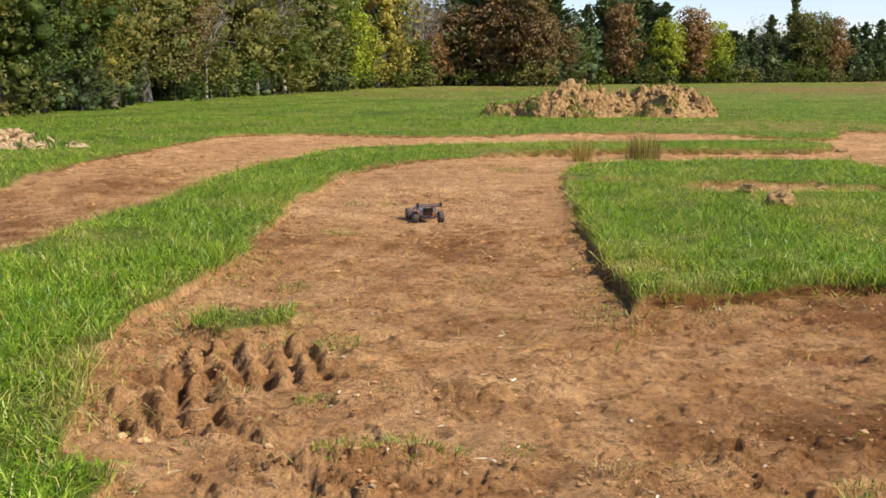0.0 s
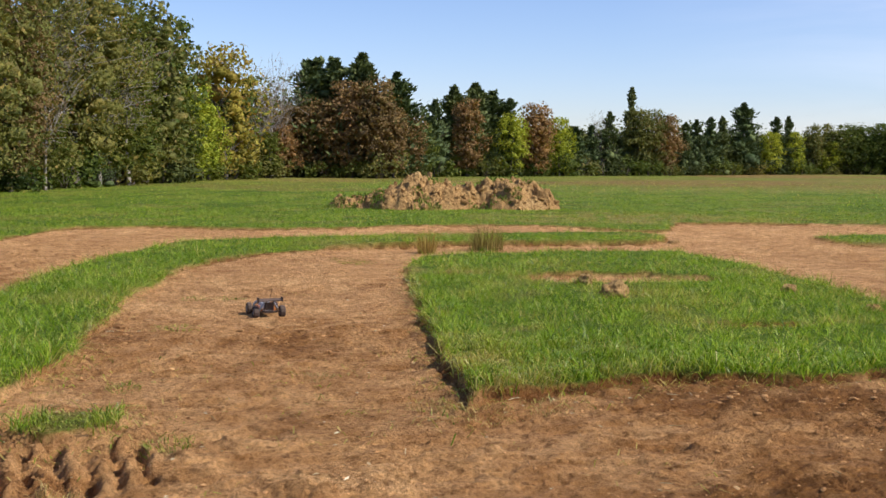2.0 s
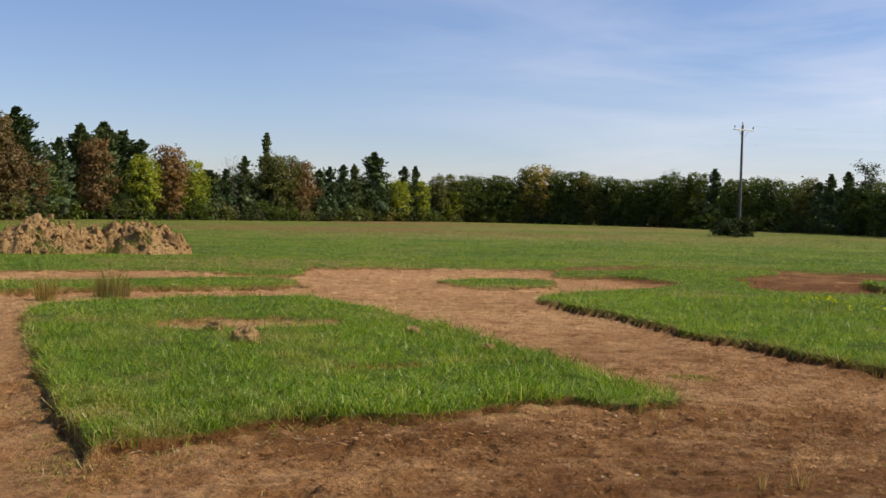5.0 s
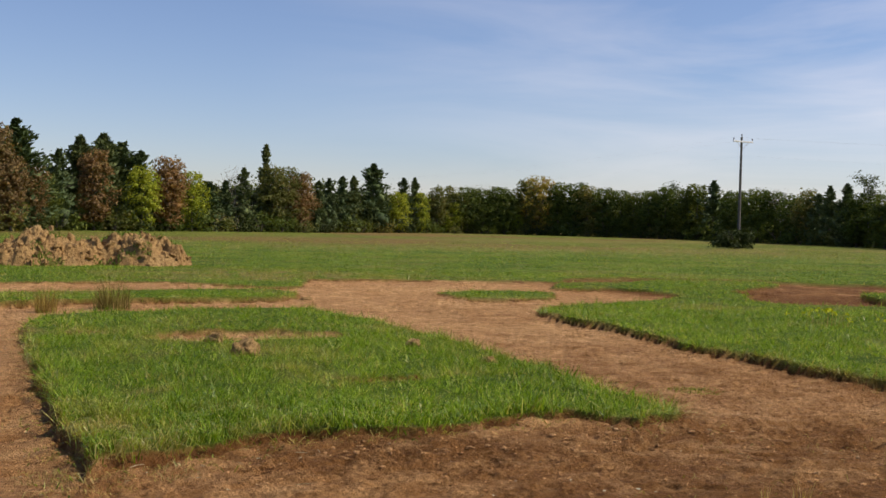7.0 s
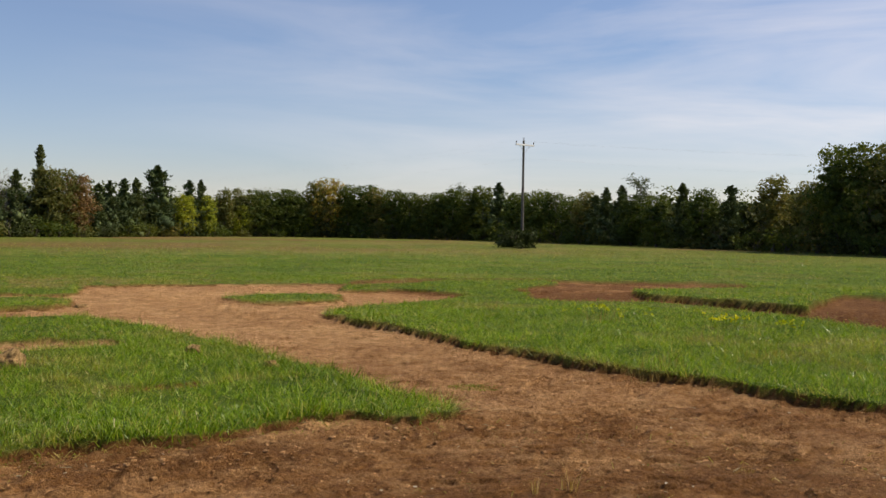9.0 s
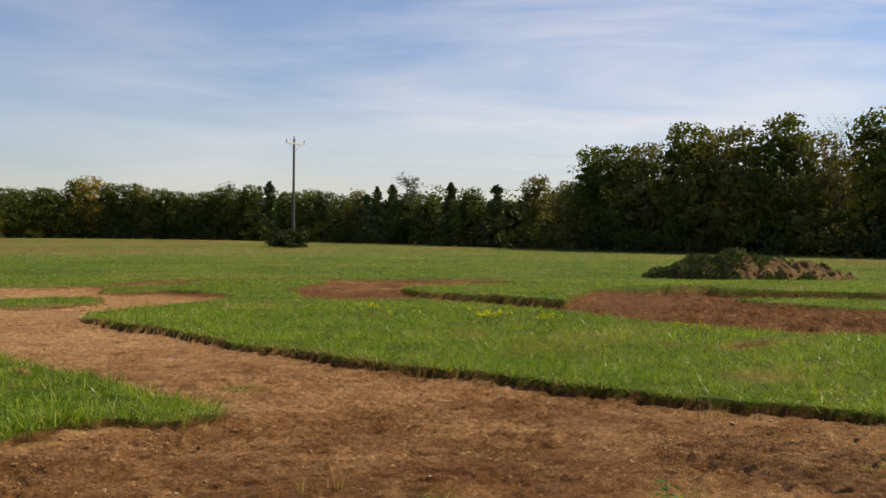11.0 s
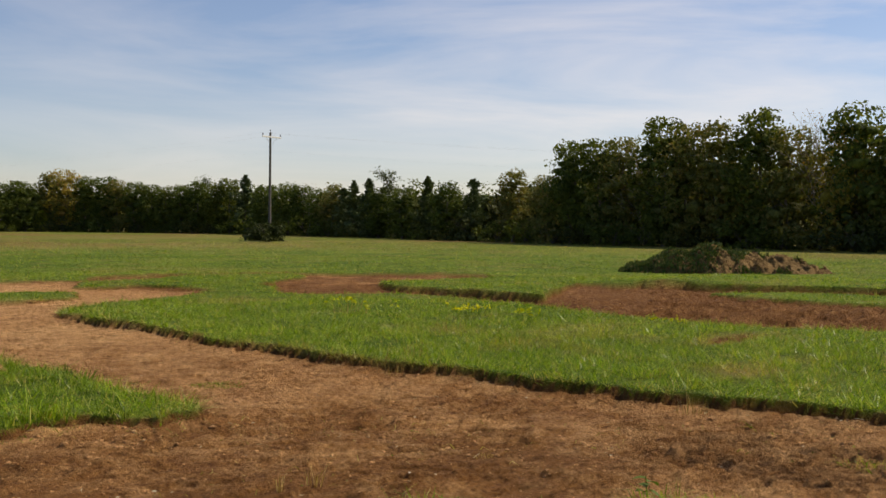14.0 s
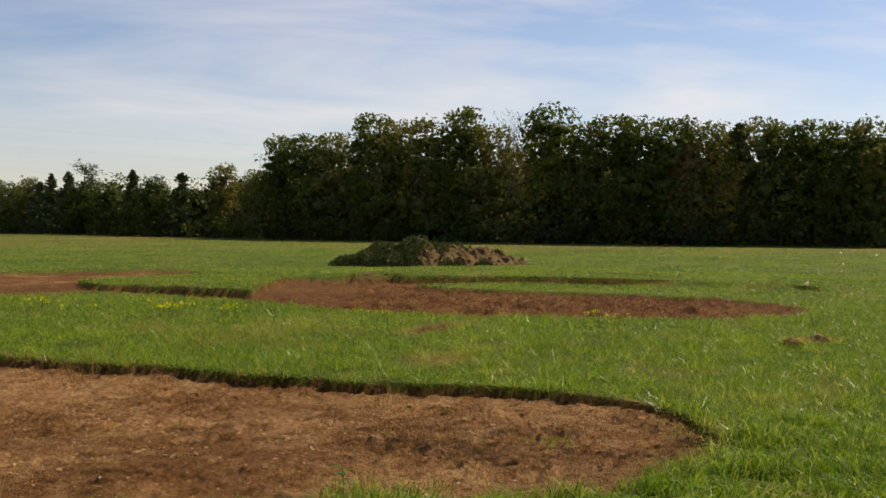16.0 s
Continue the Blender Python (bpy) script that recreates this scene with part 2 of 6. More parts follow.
def make_leaf(name, stops, through=0.3, dry_stops=None, gloss=0.12, mass=0.0, rough=0.55):
    """Leaves or blades: colour by piece and by plant, some light shining through."""
    m, t, n, l = material(name)
    out, p = n.new("ShaderNodeOutputMaterial"), n.new("ShaderNodeBsdfPrincipled")
    geo, info = n.new("ShaderNodeNewGeometry"), n.new("ShaderNodeObjectInfo")
    r = ramp_node(t, geo.outputs["Random Per Island"], stops)
    c = r.outputs["Color"]
    if dry_stops:
        d = n.new("ShaderNodeAttribute")
        d.attribute_name = "dry"
        rd = ramp_node(t, geo.outputs["Random Per Island"], dry_stops)
        c = mix_node(t, d.outputs["Fac"], c, rd.outputs["Color"])
    big = noise_node(t, 0.35, 3, 0.6, geo.outputs["Position"])
    patch = ramp_node(t, big.outputs["Fac"], [(0.3, (0.75, 0.78, 0.72)), (0.7, (1.2, 1.16, 1.1))])
    c = mix_node(t, 0.8, c, patch.outputs["Color"], "MULTIPLY")
    ob = ramp_node(t, info.outputs["Random"], [(0.0, (0.78, 0.84, 0.8)), (0.5, (1, 1, 1)), (1.0, (1.18, 1.08, 0.95))])
    c = mix_node(t, 1.0, c, ob.outputs["Color"], "MULTIPLY")
    tr, mx = n.new("ShaderNodeBsdfTranslucent"), n.new("ShaderNodeMixShader")
    # mass mottles the crown; its dark spots paint in shade between leaves
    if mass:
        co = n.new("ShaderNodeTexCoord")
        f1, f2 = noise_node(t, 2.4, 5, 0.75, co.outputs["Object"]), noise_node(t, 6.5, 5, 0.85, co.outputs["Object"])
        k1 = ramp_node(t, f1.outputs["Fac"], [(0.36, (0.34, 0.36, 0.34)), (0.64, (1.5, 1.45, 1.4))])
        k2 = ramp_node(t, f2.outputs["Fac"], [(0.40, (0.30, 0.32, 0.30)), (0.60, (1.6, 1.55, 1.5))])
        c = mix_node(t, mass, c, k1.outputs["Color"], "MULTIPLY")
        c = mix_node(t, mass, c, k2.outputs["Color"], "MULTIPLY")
        nb = bump_node(t, f2.outputs["Fac"], 0.5, 0.15)
        l.new(nb, p.inputs["Normal"])
        l.new(nb, tr.inputs["Normal"])
    l.new(c, p.inputs["Base Color"])
    l.new(mix_node(t, 1.0, c, (1.12, 1.08, 0.55), "MULTIPLY"), tr.inputs["Color"])
    p.inputs["Roughness"].default_value, p.inputs["Specular IOR Level"].default_value = rough, gloss
    mx.inputs["Fac"].default_value = through
    l.new(p.outputs["BSDF"], mx.inputs[1])
    l.new(tr.outputs["BSDF"], mx.inputs[2])
    l.new(mx.outputs["Shader"], out.inputs["Surface"])
    return m


M_GROUND = make_ground()
M_CRUMB = make_soil("clay_crumbs", (0.98, 0.96, 0.94), 0.8)
M_CLOD = make_soil("clay_clods", (0.95, 0.93, 0.90), 0.8)
M_PILE = make_soil("dug_clay", (0.30, 0.32, 0.28), 0.4)
M_HEAP = make_soil("heaped_clay", (0.56, 0.60, 0.56), 0.6)
M_SAND = make_soil("sandy_soil", (0.66, 0.72, 0.68))
M_GRASS = make_leaf("grass_blades", [(0.0, (0.055, 0.110, 0.008)), (0.34, (0.140, 0.250, 0.014)), (0.66, (0.265, 0.410, 0.028)), (0.84, (0.375, 0.515, 0.050)), (0.94, (0.47, 0.53, 0.11)), (1.0, (0.62, 0.53, 0.18))], 0.44,
                    [(0.0, (0.28, 0.23, 0.06)), (0.6, (0.48, 0.39, 0.12)), (1.0, (0.62, 0.52, 0.20))], 0.22, 0.0, 0.33)
M_STRAW = make_leaf("dry_stalks", [(0.0, (0.274, 0.172, 0.063)), (0.6, (0.447, 0.317, 0.127)), (1.0, (0.596, 0.475, 0.228))], 0.35)
M_DRYWEED = make_leaf("brown_weed_stalks", [(0.0, (0.176, 0.120, 0.038)), (0.6, (0.322, 0.240, 0.076)), (1.0, (0.499, 0.406, 0.126))], 0.3)
M_LITTER = make_leaf("dead_leaves", [(0.0, (0.20, 0.12, 0.06)), (0.5, (0.38, 0.27, 0.15)), (1.0, (0.62, 0.52, 0.36))], 0.1)
M_PALELEAF = make_leaf("bleached_leaves", [(0.0, (0.378, 0.258, 0.137)), (0.5, (0.558, 0.447, 0.289)), (1.0, (0.720, 0.619, 0.456))], 0.15)
M_WEED = make_leaf("weed_leaves", [(0.0, (0.085, 0.145, 0.024)), (1.0, (0.204, 0.272, 0.053))], 0.3)
M_SOD = make_leaf("sod_leaves", [(0.0, (0.055, 0.088, 0.024)), (0.7, (0.110, 0.155, 0.042)), (1.0, (0.24, 0.22, 0.08))], 0.2)
M_FLOWER = make_leaf("yellow_petals", [(0.0, (0.58, 0.56, 0.01)), (1.0, (0.76, 0.74, 0.04))], 0.2)
M_LEAF = {
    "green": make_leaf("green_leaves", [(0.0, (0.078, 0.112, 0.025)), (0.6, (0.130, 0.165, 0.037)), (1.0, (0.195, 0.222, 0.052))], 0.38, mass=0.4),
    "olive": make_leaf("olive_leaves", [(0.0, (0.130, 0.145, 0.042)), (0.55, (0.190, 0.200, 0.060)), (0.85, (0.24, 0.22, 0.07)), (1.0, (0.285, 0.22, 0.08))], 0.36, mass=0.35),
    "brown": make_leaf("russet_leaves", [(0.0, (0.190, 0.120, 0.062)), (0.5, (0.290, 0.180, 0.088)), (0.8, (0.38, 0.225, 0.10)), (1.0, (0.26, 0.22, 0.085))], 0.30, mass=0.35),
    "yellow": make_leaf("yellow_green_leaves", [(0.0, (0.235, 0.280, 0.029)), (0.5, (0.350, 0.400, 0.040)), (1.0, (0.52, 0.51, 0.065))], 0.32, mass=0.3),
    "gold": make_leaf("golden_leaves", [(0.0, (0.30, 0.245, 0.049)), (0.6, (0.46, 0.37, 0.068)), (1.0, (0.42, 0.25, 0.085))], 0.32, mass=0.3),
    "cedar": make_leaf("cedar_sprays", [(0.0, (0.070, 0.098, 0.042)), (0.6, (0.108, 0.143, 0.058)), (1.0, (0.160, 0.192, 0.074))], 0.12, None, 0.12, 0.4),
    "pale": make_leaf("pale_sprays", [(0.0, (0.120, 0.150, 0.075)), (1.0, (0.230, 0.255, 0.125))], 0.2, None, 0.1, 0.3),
    # deep: leaf colour darkened for shade inside the woods, also used on bushes
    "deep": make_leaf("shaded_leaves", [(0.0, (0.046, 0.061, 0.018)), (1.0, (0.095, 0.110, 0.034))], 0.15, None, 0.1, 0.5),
}
M_BARK = plain("bark", (0.07, 0.055, 0.042), (0.20, 0.165, 0.13), 3.0, 0.9, 0, 0.6, 0.03)
M_PALEBARK = plain("pale_bark", (0.20, 0.17, 0.14), (0.38, 0.34, 0.30), 3.0, 0.9, 0, 0.5, 0.02)
M_POLE = plain("weathered_pole_wood", (0.08, 0.065, 0.055), (0.19, 0.165, 0.14), 4.0, 0.85, 0, 0.5, 0.01)
M_ARM = plain("pale_crossarm_wood", (0.62, 0.60, 0.56), (0.82, 0.81, 0.78), 6.0, 0.6, 0, 0.2, 0.005)
M_GLAZE = plain("brown_glazed_porcelain", (0.07, 0.045, 0.03), (0.16, 0.11, 0.08), 20, 0.25, 0, 0.05, 0.002)
M_WIRE = plain("grey_aluminium_wire", (0.32, 0.33, 0.35), (0.5, 0.51, 0.53), 9.0, 0.45, 0.8, 0.05, 0.002)
M_STONE = make_soil("pale_clay_stone", (1.35, 1.5, 1.6))
M_PALESAND = make_soil("pale_sandy_soil", (0.80, 0.98, 1.18))
M_TYRE = plain("dusty_rubber", (0.03, 0.02, 0.015), (0.10, 0.06, 0.04), 40, 0.8, 0, 0.3, 0.004)
M_BLACK = plain("dusty_black_plastic", (0.05, 0.03, 0.02), (0.14, 0.085, 0.055), 30, 0.75, 0, 0.1, 0.002)
M_BODY = plain("cream_lexan_shell", (0.45, 0.38, 0.34), (0.62, 0.54, 0.48), 9, 0.35, 0, 0.05, 0.002)
M_ORANGE = plain("orange_lexan", (0.42, 0.13, 0.03), (0.6, 0.22, 0.06), 12, 0.35, 0, 0.05, 0.002)
M_RIM = plain("pale_nylon_rim", (0.24, 0.18, 0.15), (0.40, 0.33, 0.29), 20, 0.5, 0, 0.1, 0.002)
M_STEEL = plain("steel_rod", (0.35, 0.34, 0.33), (0.55, 0.54, 0.53), 30, 0.35, 1.0, 0.05, 0.001)


# ---- mesh helpers ----
def mesh_np(name, verts, faces, smooth=False):
    """A mesh from arrays of vertices and equal-sided faces."""
    me = bpy.data.meshes.new(name)
    verts, faces = np.asarray(verts, np.float32), np.asarray(faces, np.int32)
    k = faces.shape[1]
    me.vertices.add(len(verts))
    me.vertices.foreach_set("co", verts.ravel())
    me.loops.add(faces.size)
    me.loops.foreach_set("vertex_index", faces.ravel())
    me.polygons.add(len(faces))
    me.polygons.foreach_set("loop_start", np.arange(0, faces.size, k, dtype=np.int32))
    me.polygons.foreach_set("use_smooth", np.full(len(faces), smooth, dtype=bool))
    me.update(calc_edges=True)
    return me


def mesh_bm(name, bm, smooth=False):
    me = bpy.data.meshes.new(name)
    for f in bm.faces:
        f.smooth = smooth
    bm.to_mesh(me)
    bm.free()
    return me


def part(name, data, mat, parent=None, label="", m=None):
    """One mesh object, under a thing or on its own."""
    if isinstance(data, bmesh.types.BMesh):
        data = mesh_bm(name, data)
    if mat and not data.materials:
        data.materials.append(mat)
    ob = new(name, data)
    if m is not None:
        ob.matrix_basis = m
    ob.parent = parent
    if label:
        ob["label"] = label
    return ob


def tubes(paths, sides):
    """Tapered tubes: each path is (points, radii). Returns vertices and quads."""
    vs, fs, base = [], [], 0
    ang = np.linspace(0, 2 * np.pi, sides, endpoint=False)
    for pts, rad in paths:
        pts = np.asarray(pts, float)
        d = np.gradient(pts, axis=0)
        d /= np.linalg.norm(d, axis=1, keepdims=True) + 1e-9
        ref = np.where(np.abs(d[:, 2:3]) > 0.9, np.array([[1.0, 0, 0]]), np.array([[0, 0, 1.0]]))
        a = np.cross(d, ref)
        a /= np.linalg.norm(a, axis=1, keepdims=True) + 1e-9
        b = np.cross(d, a)
        ring = pts[:, None] + np.asarray(rad)[:, None, None] * (a[:, None] * np.cos(ang)[None, :, None] + b[:, None] * np.sin(ang)[None, :, None])
        vs.append(ring.reshape(-1, 3))
        for i in range(len(pts) - 1):
            for k in range(sides):
                k2 = (k + 1) % sides
                fs.append((base + i * sides + k, base + i * sides + k2, base + (i + 1) * sides + k2, base + (i + 1) * sides + k))
        base += len(pts) * sides
    return np.concatenate(vs), np.array(fs)


def leaf_quads(rng, centres, half, width=0.6, out=None, spread=1.0):
    """A folded rhombus at each centre. out: direction that the leaf's long axis leans to."""
    k = len(centres)
    a = rng.normal(size=(k, 3)) * spread
    if out is not None:
        a += out
    a /= np.linalg.norm(a, axis=1, keepdims=True) + 1e-9
    b = np.cross(a, rng.normal(size=(k, 3)))
    b /= np.linalg.norm(b, axis=1, keepdims=True) + 1e-9
    n = np.cross(a, b)
    s = half * rng.uniform(0.6, 1.3, (k, 1))
    v = np.stack([centres - a * s, centres + b * s * width + n * s * 0.2, centres + a * s, centres - b * s * width + n * s * 0.2], 1).reshape(-1, 3)
    return v, np.arange(4 * k).reshape(k, 4)


def vnoise(x, y, cell, seed):
    """Smooth value noise in 0..1."""
    x, y = np.asarray(x) / cell, np.asarray(y) / cell
    xi, yi = np.floor(x).astype(np.int64), np.floor(y).astype(np.int64)
    fx, fy = x - xi, y - yi
    fx, fy = fx * fx * (3 - 2 * fx), fy * fy * (3 - 2 * fy)

    def h(i, j):
        v = (i * 374761393 + j * 668265263 + seed * 982451653) & 0xFFFFFFFF
        v = ((v ^ (v >> 13)) * 1274126177) & 0xFFFFFFFF
        return ((v ^ (v >> 16)) & 0xFFFF) / 65535.0

    return (h(xi, yi) * (1 - fx) + h(xi + 1, yi) * fx) * (1 - fy) + (h(xi, yi + 1) * (1 - fx) + h(xi + 1, yi + 1) * fx) * fy


def cells(x, y, cell, seed):
    """Cracked blocks: a random value for each block, and the distance from its joints."""
    x, y = np.asarray(x) / cell, np.asarray(y) / cell
    xi, yi = np.floor(x).astype(np.int64), np.floor(y).astype(np.int64)

    def h(i, j, k):
        v = (i * 374761393 + j * 668265263 + (seed + k) * 982451653) & 0xFFFFFFFF
        v = ((v ^ (v >> 13)) * 1274126177) & 0xFFFFFFFF
        return ((v ^ (v >> 16)) & 0xFFFF) / 65535.0

    f1, f2, val = np.full(x.shape, 9.0), np.full(x.shape, 9.0), np.zeros(x.shape)
    for di in (-1, 0, 1):
        for dj in (-1, 0, 1):
            i, j = xi + di, yi + dj
            d = np.hypot(x - i - h(i, j, 1), y - j - h(i, j, 2))
            nearer = d < f1
            f2 = np.where(nearer, f1, np.minimum(f2, d))
            val = np.where(nearer, h(i, j, 3), val)
            f1 = np.where(nearer, d, f1)
    return val, f2 - f1


def crumble(x, y, cell, seed):
    """Clods of broken ground, about 0 to 1 high."""
    val, joint = cells(x + 0.25 * cell * vnoise(x, y, cell * 0.4, seed + 9), y, cell, seed)
    return val * step(0.0, 0.45, joint)


def clods(x, y, cell, seed):
    """Sharp-edged broken lumps standing apart, most low and a few high."""
    val, joint = cells(x + 0.4 * cell * vnoise(x, y, cell * 0.5, seed + 9), y + 0.4 * cell * vnoise(x, y, cell * 0.5, seed + 8), cell, seed)
    return val**1.6 * step(0.03, 0.22, joint)


def fbm(x, y, cell, seed, octaves=3):
    total, amp, norm = 0, 1.0, 0
    for k in range(octaves):
        total, norm = total + amp * vnoise(x, y, cell / 2**k, seed + 17 * k), norm + amp
        amp *= 0.5
    return total / norm


def step(e0, e1, v):
    q = np.clip((v - e0) / (e1 - e0), 0, 1)
    return q * q * (3 - 2 * q)


def polygon_distance(x, y, poly):
    """Signed distance to a closed polygon, negative inside."""
    best, inside = np.full(x.shape, 1e9), np.zeros(x.shape, bool)
    for (x0, y0), (x1, y1) in zip(poly, poly[1:] + poly[:1]):
        dx, dy = x1 - x0, y1 - y0
        q = np.clip(((x - x0) * dx + (y - y0) * dy) / (dx * dx + dy * dy + 1e-12), 0, 1)
        best = np.minimum(best, (x - x0 - q * dx) ** 2 + (y - y0 - q * dy) ** 2)
        if y0 != y1:
            inside ^= ((y0 > y) != (y1 > y)) & (x < (x1 - x0) * (y - y0) / (y1 - y0) + x0)
    return np.where(inside, -1.0, 1.0) * np.sqrt(best)


# ---- plan of the track: bare earth and the turf left standing in it ----
TRACK = [(-1.5, 3.2), (0.3, 3.2), (1.0, 3.25), (1.6, 3.35), (2.6, 3.55), (3.9, 3.75), (4.75, 3.45), (5.35, 2.7), (6.1, 1.6), (6.64, 1.43), (7.18, 1.25), (7.86, 1.22),
         (8.14, 1.31), (8.66, 1.59), (9.04, 1.94), (9.38, 2.52), (9.39, 3.04), (9.4, 3.59), (9.17, 4.06), (9.01, 4.68), (9.06, 5.19),
         (8.91, 6.12), (9.1, 6.95), (8.91, 7.88), (9.0, 8.9), (9.08, 9.8), (9.16, 11.2), (9.54, 12.56), (9.71, 13.88), (9.81, 15.08), (10.13, 16.51)]
TRACK += [(11.3, 17.4), (12.6, 17.8), (13.9, 18.3), (15.6, 19.2), (16.6, 18.9), (16.7, 17.4), (17.4, 16.5), (18.1, 15.7), (17.7, 14.2), (17.2, 12.7),
          (17.0, 11.6), (16.6, 10.2), (16.3, 9.0), (16.1, 8.0), (16.1, 7.0), (16.2, 6.4), (16.6, 5.1), (17.4, 3.5), (18.8, 1.9), (20.0, 1.56),
          (21.2, 2.15), (21.5, 3.2), (22.1, 4.5), (22.05, 5.6), (22.1, 6.8), (22.3, 8.2), (22.4, 9.7), (23.0, 10.7), (25.2, 11.2), (25.6, 13.0), (24.9, 14.5),
          (24.9, 16.4), (26.4, 19.3), (27.3, 20.2), (26.6, 21.8), (25.0, 22.8), (23.7, 24.0), (22.4, 25.2), (19.6, 26.2), (18.2, 26.8), (16.9, 26.2), (16.0, 24.9)]
TRACK += [(15.0, 25.3), (13.7, 25.8), (12.4, 25.6), (10.7, 26.2), (9.4, 26.1), (8.7, 24.9), (8.2, 23.6), (7.6, 23.4), (6.9, 24.2), (6.2, 24.9), (4.7, 25.5), (2.6, 25.4), (0.6, 24.4), (-1.3, 24.4), (-3.15, 25.1),
          (-4.8, 24.7), (-5.2, 23.75), (-5.56, 21.2), (-6.0, 17.5), (-6.0, 15.2), (-5.7, 13.4), (-5.6, 11.0), (-5.6, 8.0), (-5.7, 5.0), (-4.3, 5.0),
          (-4.0, 7.0), (-3.92, 8.96), (-3.76, 9.85), (-3.7, 11.36), (-3.54, 12.56), (-3.33, 15.48), (-2.86, 17.77), (-2.19, 20.43), (-0.61, 21.16)]
TRACK += [(1.1, 21.5), (2.8, 22.1), (4.0, 22.45), (5.3, 22.8), (6.4, 23.0), (7.2, 22.8), (7.5, 21.9), (7.08, 20.5), (6.4, 19.75), (5.4, 19.8), (4.4, 19.7), (3.4, 19.6), (2.4, 19.45), (1.5, 19.2), (0.6, 18.8),
          (-0.46, 18.0), (-1.31, 16.72), (-1.68, 15.1), (-1.93, 12.3), (-1.94, 10.6), (-1.9, 8.97), (-2.0, 8.1), (-2.02, 7.0), (-2.15, 6.35), (-2.12, 5.5),
          (-1.73, 4.14), (-1.52, 4.02), (-1.45, 3.85)]
ISLAND = [(1.5, 16.0), (1.23, 12.7), (1.15, 10.56), (1.09, 9.3), (0.95, 7.7), (0.91, 6.57), (1.17, 6.9), (1.41, 6.89), (1.72, 7.13), (2.19, 7.4),
          (2.62, 7.55), (3.29, 7.3), (3.87, 7.32), (4.36, 7.47), (4.92, 7.51), (5.27, 7.07), (5.74, 7.16), (5.92, 7.92), (6.1, 9.39), (6.35, 10.97),
          (6.5, 13.55), (6.54, 15.87), (6.29, 17.53), (5.57, 17.81), (4.41, 17.85), (2.98, 17.55), (1.91, 17.12)]
ISLET = [(10.5, 21.1), (10.39, 19.4), (11.2, 19.1), (12.5, 19.53), (13.25, 20.8), (12.65, 21.55), (11.75, 21.9)]
STRIP = [(14.3, 22.4), (14.7, 22.0), (15.8, 22.3), (16.3, 21.2), (16.3, 20.3), (15.8, 18.9), (17.0, 18.4), (18.5, 20.6), (19.8, 21.5), (22.2, 23.0), (22.6, 24.3), (20.5, 24.9), (18.4, 24.7), (17.2, 24.6), (15.7, 24.1)]
WEDGE = [(18.9, 12.5), (18.8, 13.2), (19.0, 14.2), (19.3, 15.8), (19.5, 17.2), (20.3, 18.6), (21.3, 19.4), (22.9, 19.0), (25.0, 18.8), (27.0, 19.6), (26.8, 16.5), (25.4, 15.3), (24.0, 15.0), (22.1, 14.4), (20.4, 13.3)]
CUT = [(25.4, 13.3), (25.5, 10.9), (25.8, 9.4), (26.1, 8.1), (26.0, 6.6), (26.1, 5.3), (26.3, 4.0), (25.9, 2.7), (25.8, 2.0), (25.45, 2.0), (25.5, 2.7), (25.85, 4.0), (25.55, 5.3), (25.4, 6.6), (25.2, 8.1), (24.6, 9.4), (23.2, 10.6), (22.9, 12.0)]
TURF_PATCH = [(-1.78, 6.27), (-1.45, 6.17), (-1.10, 6.33), (-1.08, 6.6), (-1.4, 6.75), (-1.72, 6.62)]


def bare(x, y):
    """Signed distance from the edge of the turf: negative on bare earth."""
    d = polygon_distance(x, y, TRACK)
    for island in (ISLAND, ISLET, STRIP, WEDGE, TURF_PATCH):
        d = np.maximum(d, -polygon_distance(x, y, island))
    d = np.minimum(d, polygon_distance(x, y, CUT))
    for cx, cy, rx, ry in ((3.85, 13.9, 1.05, 0.62), (4.8, 13.6, 0.6, 0.34), (13.9, 6.2, 0.6, 0.22), (15.3, 1.25, 0.4, 0.16), (2.3, 14.4, 0.35, 0.14), (4.35, 9.7, 0.3, 0.10)):
        d = np.minimum(d, (np.hypot((x - cx) / rx, (y - cy) / ry) - 1) * ry)
    d = d + (fbm(x, y, 1.7, 13, 3) - 0.46) * 0.55 * step(12.5, 16, x)
    return d + (fbm(x, y, 0.9, 3, 2) - 0.5) * 0.20 + (vnoise(x, y, 0.17, 5) - 0.5) * 0.10 + (vnoise(x, y, 0.06, 9) - 0.5) * 0.05


def spot(x, y, cx, cy, r, s=1.0, turn=0.0):
    c, q = math.cos(turn), math.sin(turn)
    u, v = (x - cx) * c + (y - cy) * q, -(x - cx) * q + (y - cy) * c
    return np.exp(-((u / r) ** 2 + (v / (r * s)) ** 2))


def fall(x, y):
    """The field sinks a little towards the far woods."""
    return -0.27 * step(32, 85, np.hypot(x, y)) * step(-52, -18, np.degrees(np.arctan2(-x, y)))


def small_lumps(x, y):
    """Fist-sized and smaller crumbled lumps."""
    return 0.7 * clods(x, y, 0.11, 65) + 0.5 * clods(x, y, 0.05, 66)


